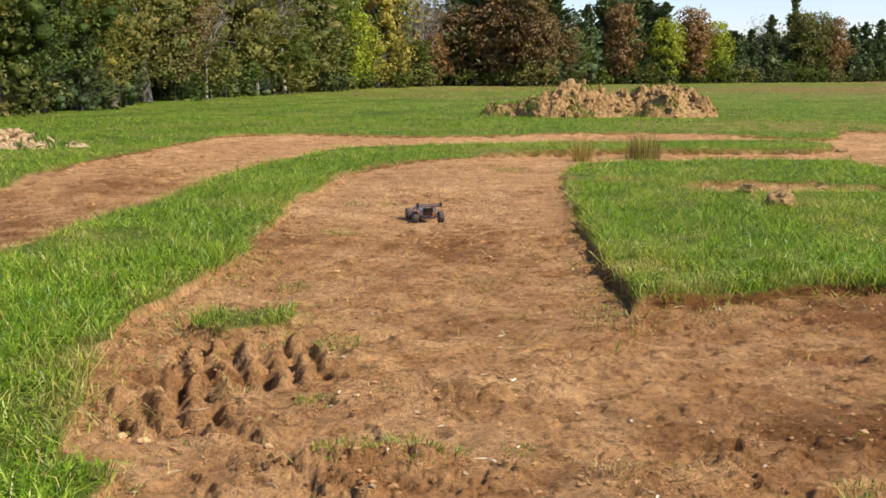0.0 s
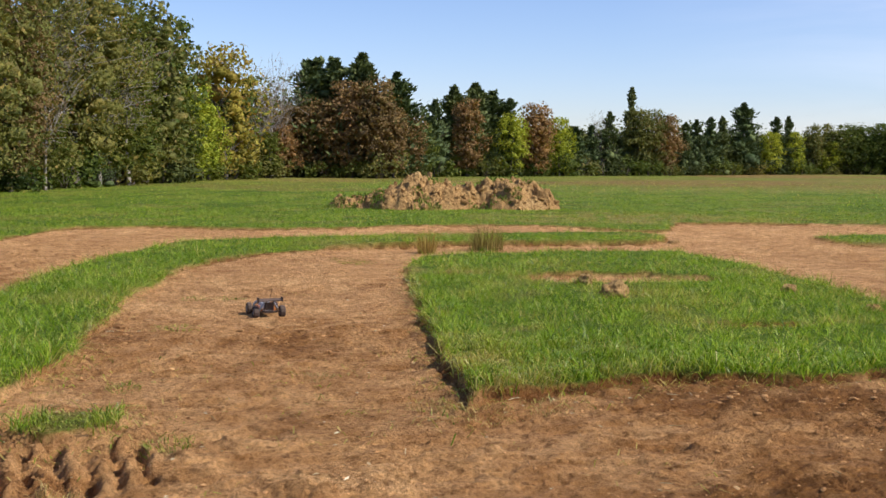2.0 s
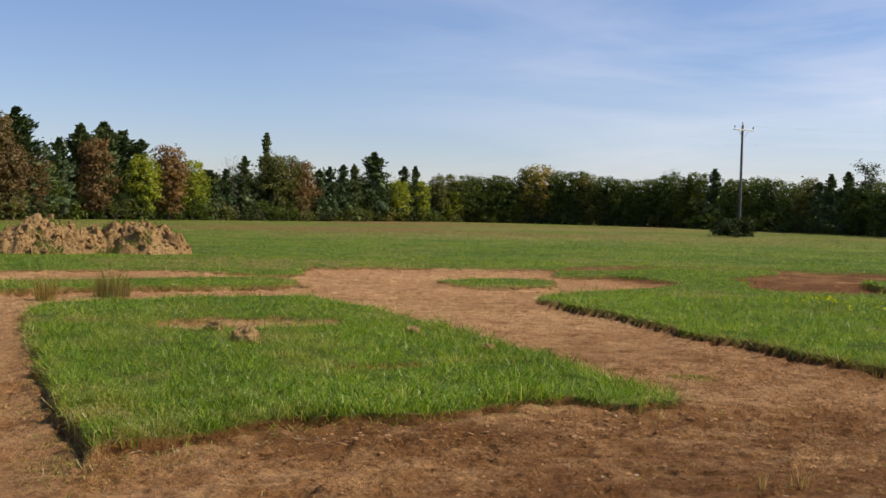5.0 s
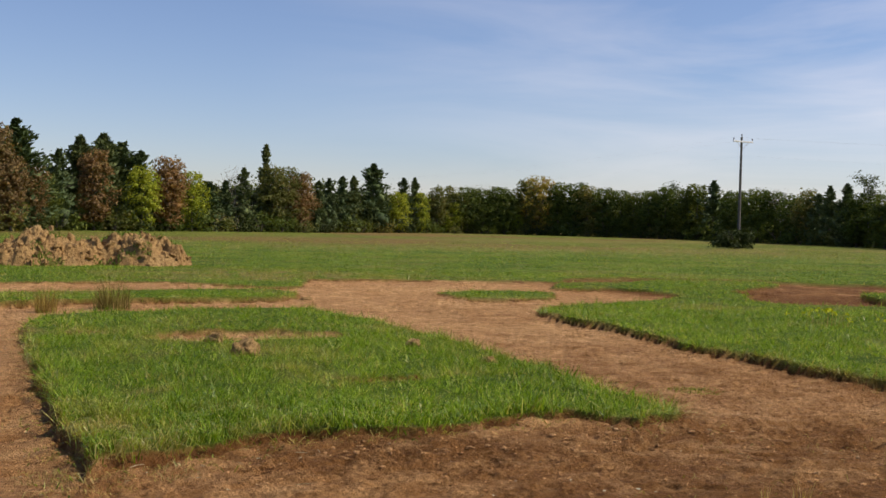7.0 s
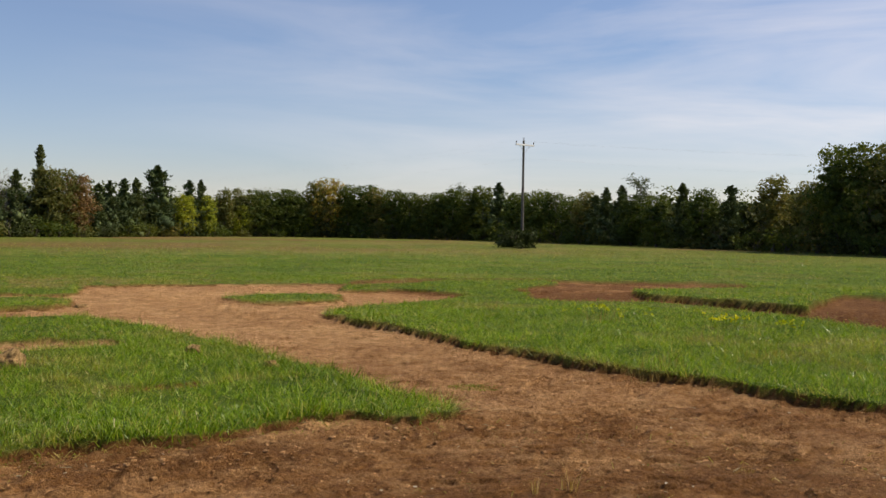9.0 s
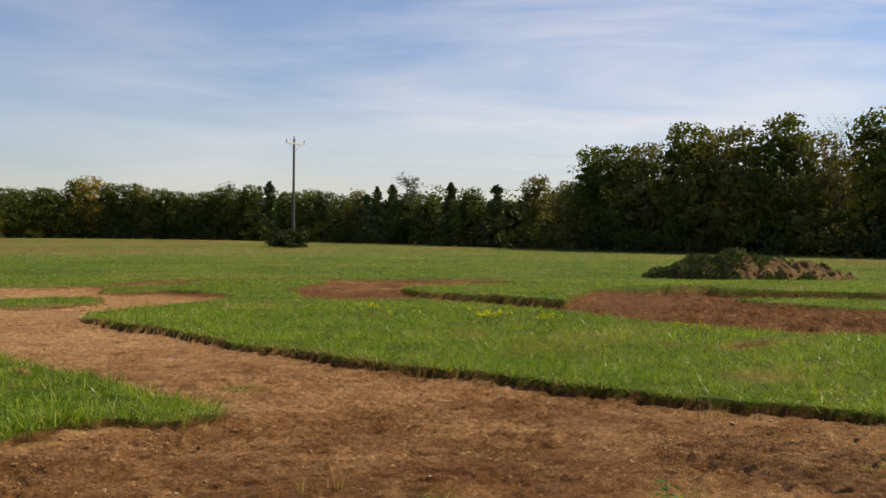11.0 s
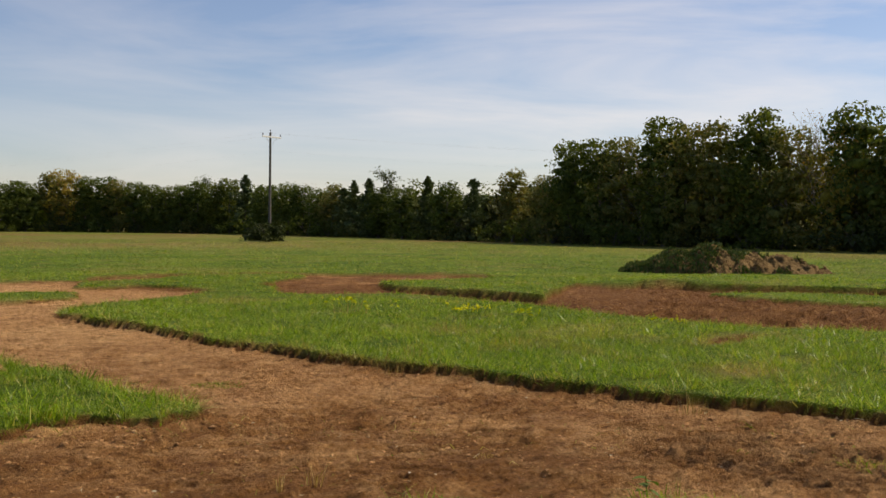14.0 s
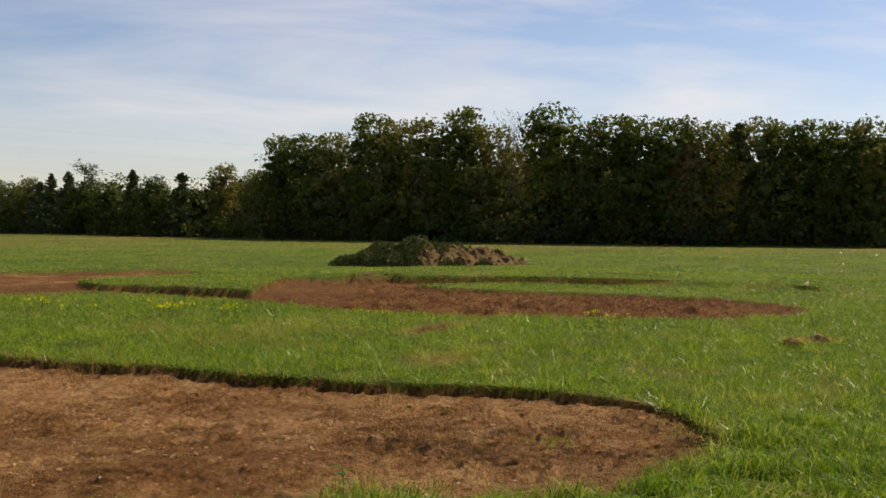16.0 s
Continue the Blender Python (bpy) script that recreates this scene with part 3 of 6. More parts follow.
def height(x, y, d):
    r = np.hypot(x, y)
    fade = 1 - step(40, 70, r)
    turf = step(-0.012, 0.028, d)
    lip = 0.072 + 0.04 * step(8.2, 9.2, x) * step(1, 4, y) * (1 - step(14, 17, y)) + 0.03 * step(17, 19, x) + 0.02 * (fbm(x, y, 0.7, 21, 2) - 0.5)
    soil = 0.05 * (fbm(x, y, 1.6, 31, 3) - 0.5) + 0.026 * (fbm(x, y, 0.34, 41, 3) - 0.5)
    # streaks left by wheels and blade, running along the track
    soil += 0.010 * (np.abs(vnoise(x * 0.5, y, 0.16, 51) - 0.5) * 2 - 0.5) + 0.012 * (vnoise(x, y, 0.07, 53) - 0.5)
    # scattered small knobs and scuffs
    soil += 0.009 * step(0.60, 0.74, fbm(x, y, 0.10, 54, 2)) * step(0.35, 0.6, fbm(x, y, 0.8, 55, 2)) + 0.012 * (1 - 2 * np.abs(fbm(x + 0.5 * y, y, 0.21, 56, 2) - 0.5) - 0.8)
    scuff = 1 - 2 * np.abs(fbm(0.3 * x + 0.12 * y, y - 0.1 * x, 0.11, 58, 2) - 0.5)
    soil += 0.026 * (step(0.80, 0.97, scuff) - 0.3) * step(0.42, 0.60, fbm(x, y, 0.6, 59, 2)) * (1 - step(12, 18, r))
    broken = step(0.46, 0.66, fbm(x, y, 1.1, 57, 2))
    # rough, ploughed-up stretches
    rough = 1.2 * spot(x, y, 20, 6, 6.0, 0.9) + 1.1 * spot(x, y, -0.45, 4.02, 0.5, 0.5) + 0.9 * spot(x, y, -0.05, 5.15, 0.42, 0.7) + 0.5 * spot(x, y, -0.9, 4.5, 0.5) + 0.8 * spot(x, y, 3.6, 6.7, 2.2, 0.25) + 0.8 * spot(x, y, 1.1, 4.35, 0.45, 0.6) + 0.7 * spot(x, y, 0.4, 3.95, 0.5, 0.5) + 0.5 * spot(x, y, -4.6, 14, 5, 0.4, 1.5) + 0.5 * spot(x, y, 2.3, 4.8, 1.0, 0.6) + 0.4 * spot(x, y, -1.4, 5.3, 0.6, 1.6)
    lumps = np.zeros_like(x)
    close = (r < 30) & (d < 0.1)
    far = step(9, 14, r)
    coarse = 0.9 * crumble(x[close], y[close], 0.55, 60) + 0.5 * crumble(x[close], y[close], 0.26, 61) + 0.45 * crumble(x[close], y[close], 0.085, 62)
    small = 0.7 * clods(x[close], y[close], 0.13, 63) + 0.5 * clods(x[close], y[close], 0.06, 64)
    lumps[close] = coarse * far[close] + small * (1 - far[close])
    worn = rough * step(0.36, 0.56, fbm(x, y, 0.28, 67, 2)) * (1 - far) + rough * far
    soil += np.clip(worn + 0.34 * broken * step(0.42, 0.62, fbm(x, y, 0.22, 69, 2)), 0, 1.1) * (0.064 + 0.06 * step(12, 18, r)) * lumps
    # small crisp pits and scrapes
    pit = step(0.58, 0.65, fbm(x * 0.7 + 0.3 * y, y, 0.12, 71, 2)) * step(0.36, 0.54, fbm(x, y, 0.7, 73, 2))
    soil -= 0.026 * pit * (1 - far)
    # grouser prints of a crawler tractor
    for cx, cy, turn, lx, ly, deep in ((-1.28, 5.72, 0.22, 0.50, 0.56, 0.11), (-1.50, 4.84, 0.42, 0.36, 0.46, 0.095)):
        u, v = (x - cx) * math.cos(turn) + (y - cy) * math.sin(turn), -(x - cx) * math.sin(turn) + (y - cy) * math.cos(turn)
        zone = step(lx, lx - 0.12, np.abs(u)) * step(ly, ly - 0.18, np.abs(v + 0.06 * (vnoise(x, y, 0.2, 80) - 0.5)))
        phase = (u + 0.06 * (vnoise(x, y, 0.22, 81) - 0.5) + 0.02 * (vnoise(x, y, 0.07, 82) - 0.5)) / 0.145
        ridge = (0.5 + 0.5 * np.cos(2 * np.pi * phase)) ** 0.75
        knob = 0.45 + 0.55 * step(0.30, 0.62, vnoise(u * 0.9, v, 0.14, 83))
        pocket = step(0.45, 0.62, vnoise(u, v, 0.13, 84)) * (1 - ridge) ** 1.5
        soil += zone * (deep * 0.75 * ridge * knob - deep * 0.55 - deep * 0.55 * pocket + 0.030 * (vnoise(x, y, 0.05, 86) - 0.5) + 0.030 * (small_lumps(x, y) - 0.3))
    soil -= 0.05 * step(0.07, 0.0, np.abs(y - 6.17 - 0.06 * (vnoise(x, y, 0.15, 85) - 0.5))) * step(0.30, 0.22, np.abs(x + 1.45))
    # wheel ripples towards the round end of the track
    zone = step(1.7, 0.8, np.hypot((x - 7.9) / 1.0, (y - 2.7) / 1.2)) * (0.25 + 0.75 * step(0.38, 0.6, fbm(x, y, 0.5, 93, 2)))
    soil += zone * 0.027 * np.sin((x * 0.88 + y * 0.48 + 0.10 * vnoise(x, y, 0.45, 91) + 0.02 * vnoise(x, y, 0.12, 92)) * 2 * np.pi / 0.13)
    soil += 0.05 * spot(x, y, 8.05, 2.15, 0.22, 0.7) * (0.4 + lumps)
    # spoil heaps at the foot of the path
    soil += 0.08 * spot(x, y, -0.5, 4.14, 0.34, 0.5) + 0.05 * spot(x, y, 0.45, 3.95, 0.35, 0.6) + 0.05 * spot(x, y, 0.0, 5.2, 0.4, 0.6)
    # loose crumbled earth along the turf edges
    soil += 0.035 * np.exp(-((d + 0.10) / 0.08) ** 2) * vnoise(x, y, 0.10, 97)
    field = lip + 0.03 * (fbm(x, y, 3.0, 23, 2) - 0.5) + 0.05 * (fbm(x, y, 14.0, 25, 2) - 0.5) * step(8, 25, r)
    field += 0.045 * step(1.6, 1.3, x) * step(0.6, 0.9, x) * step(6.4, 6.8, y) * (1 - step(11, 13, y)) - 0.01 * spot(x, y, -1.45, 6.5, 0.35)
    field += 0.11 * step(25.3, 25.7, x) * (1 - step(29, 33, x)) * step(1, 2.5, y) * (1 - step(13, 16, y))
    field += 0.05 * step(18.5, 18.9, x) * (1 - step(20.5, 23, x)) * step(12, 12.6, y) * (1 - step(17.5, 19.5, y))
    field += 0.04 * step(18.6, 19.0, y) * (1 - step(20.2, 21.5, y)) * step(-0.5, 0.5, x) * (1 - step(7, 8, x))
    return (soil * (1 - turf) + field * turf) * fade + 0.06 * (1 - fade) + fall(x, y)


def damp_and_edge_shade(x, y, d):
    """Freshly turned, darker earth; along cut turf edges it also paints the overhang's shade."""
    v = 0.26 * step(0.5, 3.5, x) * (1 - step(9.0, 13.0, y)) + 0.7 * step(13.5, 17.0, x) + 0.9 * spot(x, y, 20.0, 6.0, 6.5, 0.9) + 0.30 * spot(x, y, 6.3, 5.3, 1.8) + 0.2 * spot(x, y, 3.4, 6.75, 2.6, 0.18) + 0.12 * spot(x, y, -1.4, 5.3, 0.7)
    v = v + 0.3 * spot(x, y, -0.5, 4.0, 0.45, 0.5) + 0.25 * spot(x, y, 1.4, 4.6, 1.0, 0.6) + 0.25 * spot(x, y, 0.4, 3.9, 0.4, 0.6) + 0.25 + 0.35 * spot(x, y, 2.4, 4.9, 1.3, 0.5) + 0.35 * spot(x, y, -0.6, 9.8, 1.6, 0.5) + 0.1 * spot(x, y, 8.9, 2.3, 0.8) + 0.4 * spot(x, y, -4.6, 12, 4.0, 0.3, 1.5)
    v = v + 0.24 * spot(x, y, 0.0, 8.5, 2.4, 0.9)
    # band hugging cut turf edges: moist earth plus painted shade of the overhang
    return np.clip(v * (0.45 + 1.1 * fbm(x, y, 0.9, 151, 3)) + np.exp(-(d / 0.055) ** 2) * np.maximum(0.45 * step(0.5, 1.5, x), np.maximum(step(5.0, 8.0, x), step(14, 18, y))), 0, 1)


def dryness(x, y, d):
    """Straw-coloured, worn turf: along edges and in patches."""
    v = 0.6 * step(0.20, 0.0, d) * step(0.42, 0.68, fbm(x, y, 0.8, 101, 2))
    for cx, cy, rad, s in ((1.1, 6.9, 0.6, 0.8), (3.9, 13.7, 0.9, 0.45), (2.2, 14.5, 0.5, 0.5), (13.9, 6.2, 0.8, 0.35), (15.2, 1.3, 0.7, 0.4),
                           (9.5, 27.0, 4.0, 0.35), (2.95, 10.0, 0.45, 0.35), (1.95, 9.6, 0.4, 0.35), (4.8, 9.7, 0.5, 0.3), (1.2, 7.8, 0.4, 0.5), (2.2, 14.6, 0.6, 0.35), (3.6, 10.6, 0.4, 0.3), (11.2, 4.6, 1.2, 0.3), (8.5, 29.5, 3.0, 0.5), (-1.9, 5.2, 0.4, 1.6)):
        v = v + 0.85 * spot(x, y, cx, cy, rad, s) * step(0.25, 0.6, vnoise(x, y, 0.25, 111))
    v = v + 0.35 * step(0.56, 0.74, fbm(x, y, 1.2, 103, 3))
    r = np.hypot(x, y)
    v = v + step(55, 80, r) * (0.05 + 0.42 * step(0.46, 0.66, fbm(x * 0.5, y, 16.0, 107, 3)))
    return np.clip(v, 0, 1)


def mown(x, y):
    """Swaths left by the mower: the grass leans one way and then the other."""
    along = (x * 0.93 - y * 0.37) + 0.8 * (fbm(x, y, 9.0, 121, 2) - 0.5)
    wave = 0.5 + 0.5 * np.sin(along * 2 * np.pi / 3.6)
    left = step(28, 34, np.hypot(x, y)) * step(12, 4, x)
    return 0.5 + (wave - 0.5) * (0.18 + 0.62 * left)


def rusty(x, y):
    """Seeding russet grass that was left unmown towards the woods."""
    r = np.hypot(x, y)
    bands = step(0.50, 0.66, fbm(x * 0.35 + y * 0.2, y * 0.35 - x * 0.2, 6.0, 125, 3))
    return np.clip(step(70, 90, r) * (0.18 + 0.6 * bands) + 0.35 * step(50, 58, r) * (1 - step(70, 80, r)) * step(0.6, 0.7, fbm(x, y, 9.0, 127, 3)), 0, 0.8)


def build_ground():
    az = np.radians(np.concatenate([np.arange(-92, 27.01, 0.195), np.arange(29, 267, 2.0)]))
    r = [0.0, 0.8, 1.6, 2.2, 2.7, 3.0]
    while r[-1] < 4000:
        q = r[-1]
        r.append(q + (min(max(0.016, (0.0004 if q < 10.5 else 0.00056) * q * q), 0.13 if q < 28.5 else 9.0) if q < 60 else q * 0.08))
    r = np.array(r)
    R, A = np.meshgrid(r, az, indexing="ij")
    x, y = (-np.sin(A) * R).ravel(), (np.cos(A) * R).ravel()
    d = np.full(x.shape, 5.0)
    near = np.hypot(x, y) < 45
    d[near] = bare(x[near], y[near])
    z = height(x, y, d)
    nr, na = R.shape
    i, j = np.meshgrid(np.arange(nr - 1), np.arange(na), indexing="ij")
    j2 = (j + 1) % na
    faces = np.stack([i * na + j, (i + 1) * na + j, (i + 1) * na + j2, i * na + j2], -1).reshape(-1, 4)
    me = mesh_np("ground", np.stack([x, y, z], -1), faces[:, ::-1], True)
    away = 0.012 * step(10, 22, np.hypot(x, y))
    turf = step(0.012, 0.036, d + away) * (1 - 0.55 * step(0.52, 0.72, fbm(x, y, 0.35, 131, 2)) * step(0.25, 0.0, d))
    for name, values in (("turf", turf), ("dry", dryness(x, y, d) * (0.6 + 0.4 * step(9, 15, np.hypot(x, y)))), ("damp_shade", damp_and_edge_shade(x, y, d)),
                         ("mow", mown(x, y)), ("rust", rusty(x, y))):
        me.attributes.new(name, "FLOAT", "POINT").data.foreach_set("value", values.astype(np.float32))
    return tagged(part("ground", me, M_GROUND), "reddish clay dirt track cut through a mown green field", "ground", kind="structure")


def ground_z(x, y):
    xa, ya = np.atleast_1d(np.asarray(x, float)), np.atleast_1d(np.asarray(y, float))
    d = bare(xa, ya)
    return height(xa, ya, d)


def gz(x, y):
    return float(ground_z(x, y)[0])


build_ground()


# ---- grass ----
def build_grass():
    rng = np.random.default_rng(5)
    verts, faces, dry, base = [], [], [], 0
    # from, to (metres), blades a square metre, blade height, least width
    for r0, r1, dens, tall, wide in ((3.2, 9, 2700, 0.110, 0.0070), (9, 15, 1800, 0.10, 0.0085), (15, 22, 850, 0.09, 0.0115), (22, 34, 300, 0.08, 0.015), (34, 52, 50, 0.075, 0.022), (52, 95, 5, 0.16, 0.03)):
        a0, a1 = radians(-93), radians(28)
        n = int(dens * 0.5 * (a1 - a0) * (r1 * r1 - r0 * r0))
        r, a = np.sqrt(rng.uniform(r0 * r0, r1 * r1, n)), rng.uniform(a0, a1, n)
        x, y = -np.sin(a) * r, np.cos(a) * r
        d = bare(x, y) if r0 < 45 else np.full(n, 5.0)
        dr = dryness(x, y, d)
        tuft = fbm(x, y, 0.24, 141, 3)
        tuft = np.clip(0.5 + (tuft - 0.5) * 1.6, 0, 1)
        straw = (d < 0.005) & (rng.uniform(size=n) < 0.16 * np.exp(-((d / 0.22) ** 2)) + 0.07 * step(0.55, 0.7, fbm(x, y, 1.2, 161, 2)) * step(-2.5, -3.8, x) + 0.012 * step(0.5, 0.7, fbm(x, y, 0.9, 163, 2)))
        dr = np.where(straw, 0.9, dr) if r1 < 60 else rng.uniform(0.2, 1.0, n)
        keep = straw | ((d > 0.005) & (rng.uniform(size=n) < np.clip(0.30 + 1.25 * tuft - 0.12 * dr, 0.08, 1) ))
        x, y, d, dr, tuft = x[keep], y[keep], d[keep], dr[keep], tuft[keep]
        n = len(x)
        z = height(x, y, d) - 0.012
        h = tall * rng.uniform(0.55, 1.35, n) * (0.35 + 1.4 * tuft) * (1 - 0.2 * dr) * (1 + 0.25 * step(0.2, 0.05, d)) * (1 - 0.4 * spot(x, y, -1.43, 6.45, 0.35))
        w = wide * rng.uniform(0.7, 1.3, n)
        turn, lean = rng.uniform(0, 2 * np.pi, n), rng.uniform(0.3, 1.9, n)
        lean = np.where(d < 0.005, rng.uniform(1.4, 2.2, n), lean)
        h = np.where(d < 0.005, h * 0.5, h)
        way = 4 * np.pi * vnoise(x, y, 0.30, 145) + rng.normal(0, 2.2, n)
        sx, sy = np.cos(turn) * w / 2, np.sin(turn) * w / 2
        lx, ly = np.cos(way) * lean * h, np.sin(way) * lean * h
        p = np.stack([x, y, z], -1)
        side = np.stack([sx, sy, 0 * sx], -1)
        mid = p + np.stack([lx * 0.3, ly * 0.3, h * 0.55], -1)
        tip = p + np.stack([lx, ly, h * (1 - 0.42 * lean)], -1)
        if r1 <= 9:
            v = np.stack([p - side, p + side, mid + side * 0.8, tip, mid - side * 0.8], 1)
            f = np.array([[0, 1, 2], [0, 2, 4], [4, 2, 3]])
        else:
            v = np.stack([p - side, p + side, tip], 1)
            f = np.array([[0, 1, 2]])
        k = v.shape[1]
        verts.append(v.reshape(-1, 3))
        faces.append((np.arange(n)[:, None, None] * k + f[None] + base).reshape(-1, 3))
        dry.append(np.repeat(np.clip(dr * 1.1 * (rng.uniform(size=n) < 0.75) + 0.85 * (rng.uniform(size=n) < 0.03 + 0.22 * step(0.52, 0.75, fbm(x, y, 0.6, 147, 2))), 0, 1), k))
        base += n * k
    me = mesh_np("grass", np.concatenate(verts), np.concatenate(faces))
    me.attributes.new("dry", "FLOAT", "POINT").data.foreach_set("value", np.concatenate(dry).astype(np.float32))
    return tagged(part("grass", me, M_GRASS), "short bright green field grass with straw-coloured blades", "grass", kind="stuff")


build_grass()


# ---- woods ----
EDGE_AZ = [-96, -88, -78, -72, -67, -62, -58, -55, -50, -47, -43, -40, -36, -32, -27, -23, -20, -16, -12, -8, -5, 0, 3, 6, 10, 12, 15, 18, 21, 25, 32]
EDGE_R = [86, 83, 81, 83, 87, 90, 95, 101, 112, 126, 142, 157, 165, 172, 168, 152, 139, 132, 119, 114, 101, 103, 93, 81, 65, 58, 50, 40, 37, 33, 30]


def edge(az):
    return float(np.interp(az, EDGE_AZ, EDGE_R))


def branching(rng, tall, trunk_r, limbs, start, rise, reach, crook=0.12, twigs=0):
    """A tapered trunk with limbs and twigs, as tubes; also the places along the limbs."""
    k = 7
    hs = np.linspace(0, tall * 0.93, k)
    bend = np.cumsum(rng.normal(0, crook, (k, 2)), axis=0) * (hs / tall)[:, None]
    pts = np.column_stack([bend, hs])
    rad = trunk_r * (1 - hs / tall) ** 0.8 + 0.012
    rad[0] *= 1.35
    paths, tips = [(pts, rad)], []
    for _ in range(limbs):
        q = rng.uniform(start, 0.9)
        at = np.array([np.interp(q * tall, hs, pts[:, c]) for c in range(3)])
        a = rng.uniform(0, 2 * np.pi)
        length = reach * rng.uniform(0.6, 1.1) * (1.15 - 0.75 * abs(q - 0.45))
        d = np.array([math.cos(a), math.sin(a), rise * rng.uniform(0.6, 1.4)])
        d /= np.linalg.norm(d)
        s = np.linspace(0, 1, 4)
        limb = at + d * length * s[:, None] + np.column_stack([0 * s, 0 * s, 0.25 * length * s**2]) + rng.normal(0, 0.06 * length, (4, 3)) * s[:, None]
        r0 = max(0.02, float(np.interp(q * tall, hs, rad)) * 0.5)
        paths.append((limb, r0 * (1 - 0.8 * s)))
        tips += [limb[1], limb[2], limb[3]]
        for _ in range(twigs):
            b = limb[rng.integers(1, 4)]
            e = b + (d + rng.normal(0, 0.7, 3)) * length * rng.uniform(0.25, 0.5)
            paths.append((np.array([b, (b + e) / 2 + rng.normal(0, 0.05, 3), e]), np.array([r0 * 0.4, r0 * 0.3, 0.02])))
            tips.append(e)
    return paths, np.array(tips)


ICO_BM = bmesh.new()
bmesh.ops.create_icosphere(ICO_BM, subdivisions=1, radius=1)
ICO_V = np.array([v.co[:] for v in ICO_BM.verts])
ICO_F = np.array([[v.index for v in fc.verts] for fc in ICO_BM.faces])
ICO_BM.free()


def clumped(rng, c, size, leaves, half, squash=0.75, width=0.62, up=0.25, core=0):
    """Foliage: dense ragged masses inside (the first core clumps) and leaves crowding round the other clump centres, facing outwards."""
    vs, fs, base = [], [], 0
    for p, s in zip(c[:core], size[:core]):
        vs.append(ICO_V * rng.uniform(0.22, 0.62 if half < 0.09 else 0.75, (len(ICO_V), 1)) * s * np.array([1, 1, squash]) + p)
        fs.append(ICO_F + base)
        base += len(ICO_V)
    weight = size**1.6
    weight[:core] *= 0.45
    pick = rng.choice(len(c), leaves, p=weight / weight.sum())
    n = rng.normal(size=(leaves, 3))
    far = np.linalg.norm(n, axis=1, keepdims=True) + 1e-9
    out = rng.uniform(0.35, 1.0, (leaves, 1)) ** 0.5 * np.where(rng.uniform(size=(leaves, 1)) < 0.15, rng.uniform(1.0, 1.25, (leaves, 1)), 1.0)
    at = c[pick] + n / far * out * size[pick][:, None] * np.array([1, 1, squash])
    n = n / far + rng.normal(0, 0.75, (leaves, 3)) + np.array([0, 0, up])
    n /= np.linalg.norm(n, axis=1, keepdims=True) + 1e-9
    a = np.cross(n, rng.normal(size=(leaves, 3)))
    a /= np.linalg.norm(a, axis=1, keepdims=True) + 1e-9
    b = np.cross(n, a)
    s = half * rng.uniform(0.55, 1.35, (leaves, 1))
    v = np.stack([at - a * s, at + b * s * width + n * s * 0.2, at + a * s, at - b * s * width + n * s * 0.2], 1).reshape(-1, 3)
    k = np.arange(leaves)[:, None, None] * 4 + np.array([[0, 1, 2], [0, 2, 3]])[None] + base
    vs.append(v)
    fs.append(k.reshape(-1, 3))
    v = np.concatenate(vs)
    v[:, 2] = np.maximum(v[:, 2], 0.03)
    return v, np.concatenate(fs)


def broadleaf(seed, leaf, tall=10.0, wide=3.2, leaves=2200, half=0.15, low=0.10, name="tree", label="", clumps=85, bark=None):
    """A broad-leaved tree with an uneven crown of leaf clumps on its limbs."""
    rng = np.random.default_rng(seed)
    paths, tips = branching(rng, tall * 0.84, tall * 0.017, 11, low + 0.08, 0.75, wide * 0.55, 0.2, 1)
    root = tagged(new(name), label, "tree", "trees of the wood's edge")
    v, f = tubes(paths, 5)
    part("trunk", mesh_np("trunk", v, f, True), bark or M_BARK, root)
    c, size = [], []
    inner = min(70, clumps // (6 if leaf in ("gold", "yellow") else 3))
    while len(c) < clumps:
        core = len(c) < inner
        q = rng.uniform(low, 0.82) if core else low + (0.95 - low) * rng.uniform() ** 0.8
        prof = math.sin(math.pi * min(1, max(0.0, (q - low * 0.3) / (1.03 - low * 0.3))) ** 0.85) ** 0.6
        a = rng.uniform(0, 2 * np.pi)
        lump = 1 + 0.26 * math.sin(3 * a + seed) * math.sin(6 * q + seed)
        rad = wide * prof * lump * (math.sqrt(rng.uniform(0.0, 0.42)) if core else rng.uniform(0.55, 1.0)) * 0.9
        c.append((rad * math.cos(a), rad * math.sin(a), q * tall))
        size.append(wide * prof * rng.uniform(0.26, 0.42) if core else wide * rng.uniform(0.5, 1.0) * (4.3 if clumps > 150 else 3.9) / math.sqrt(clumps))
    v, f = clumped(rng, np.array(c), np.array(size), leaves, half, core=inner)
    part("crown", mesh_np("crown", v, f, True), M_LEAF[leaf], root)
    return root


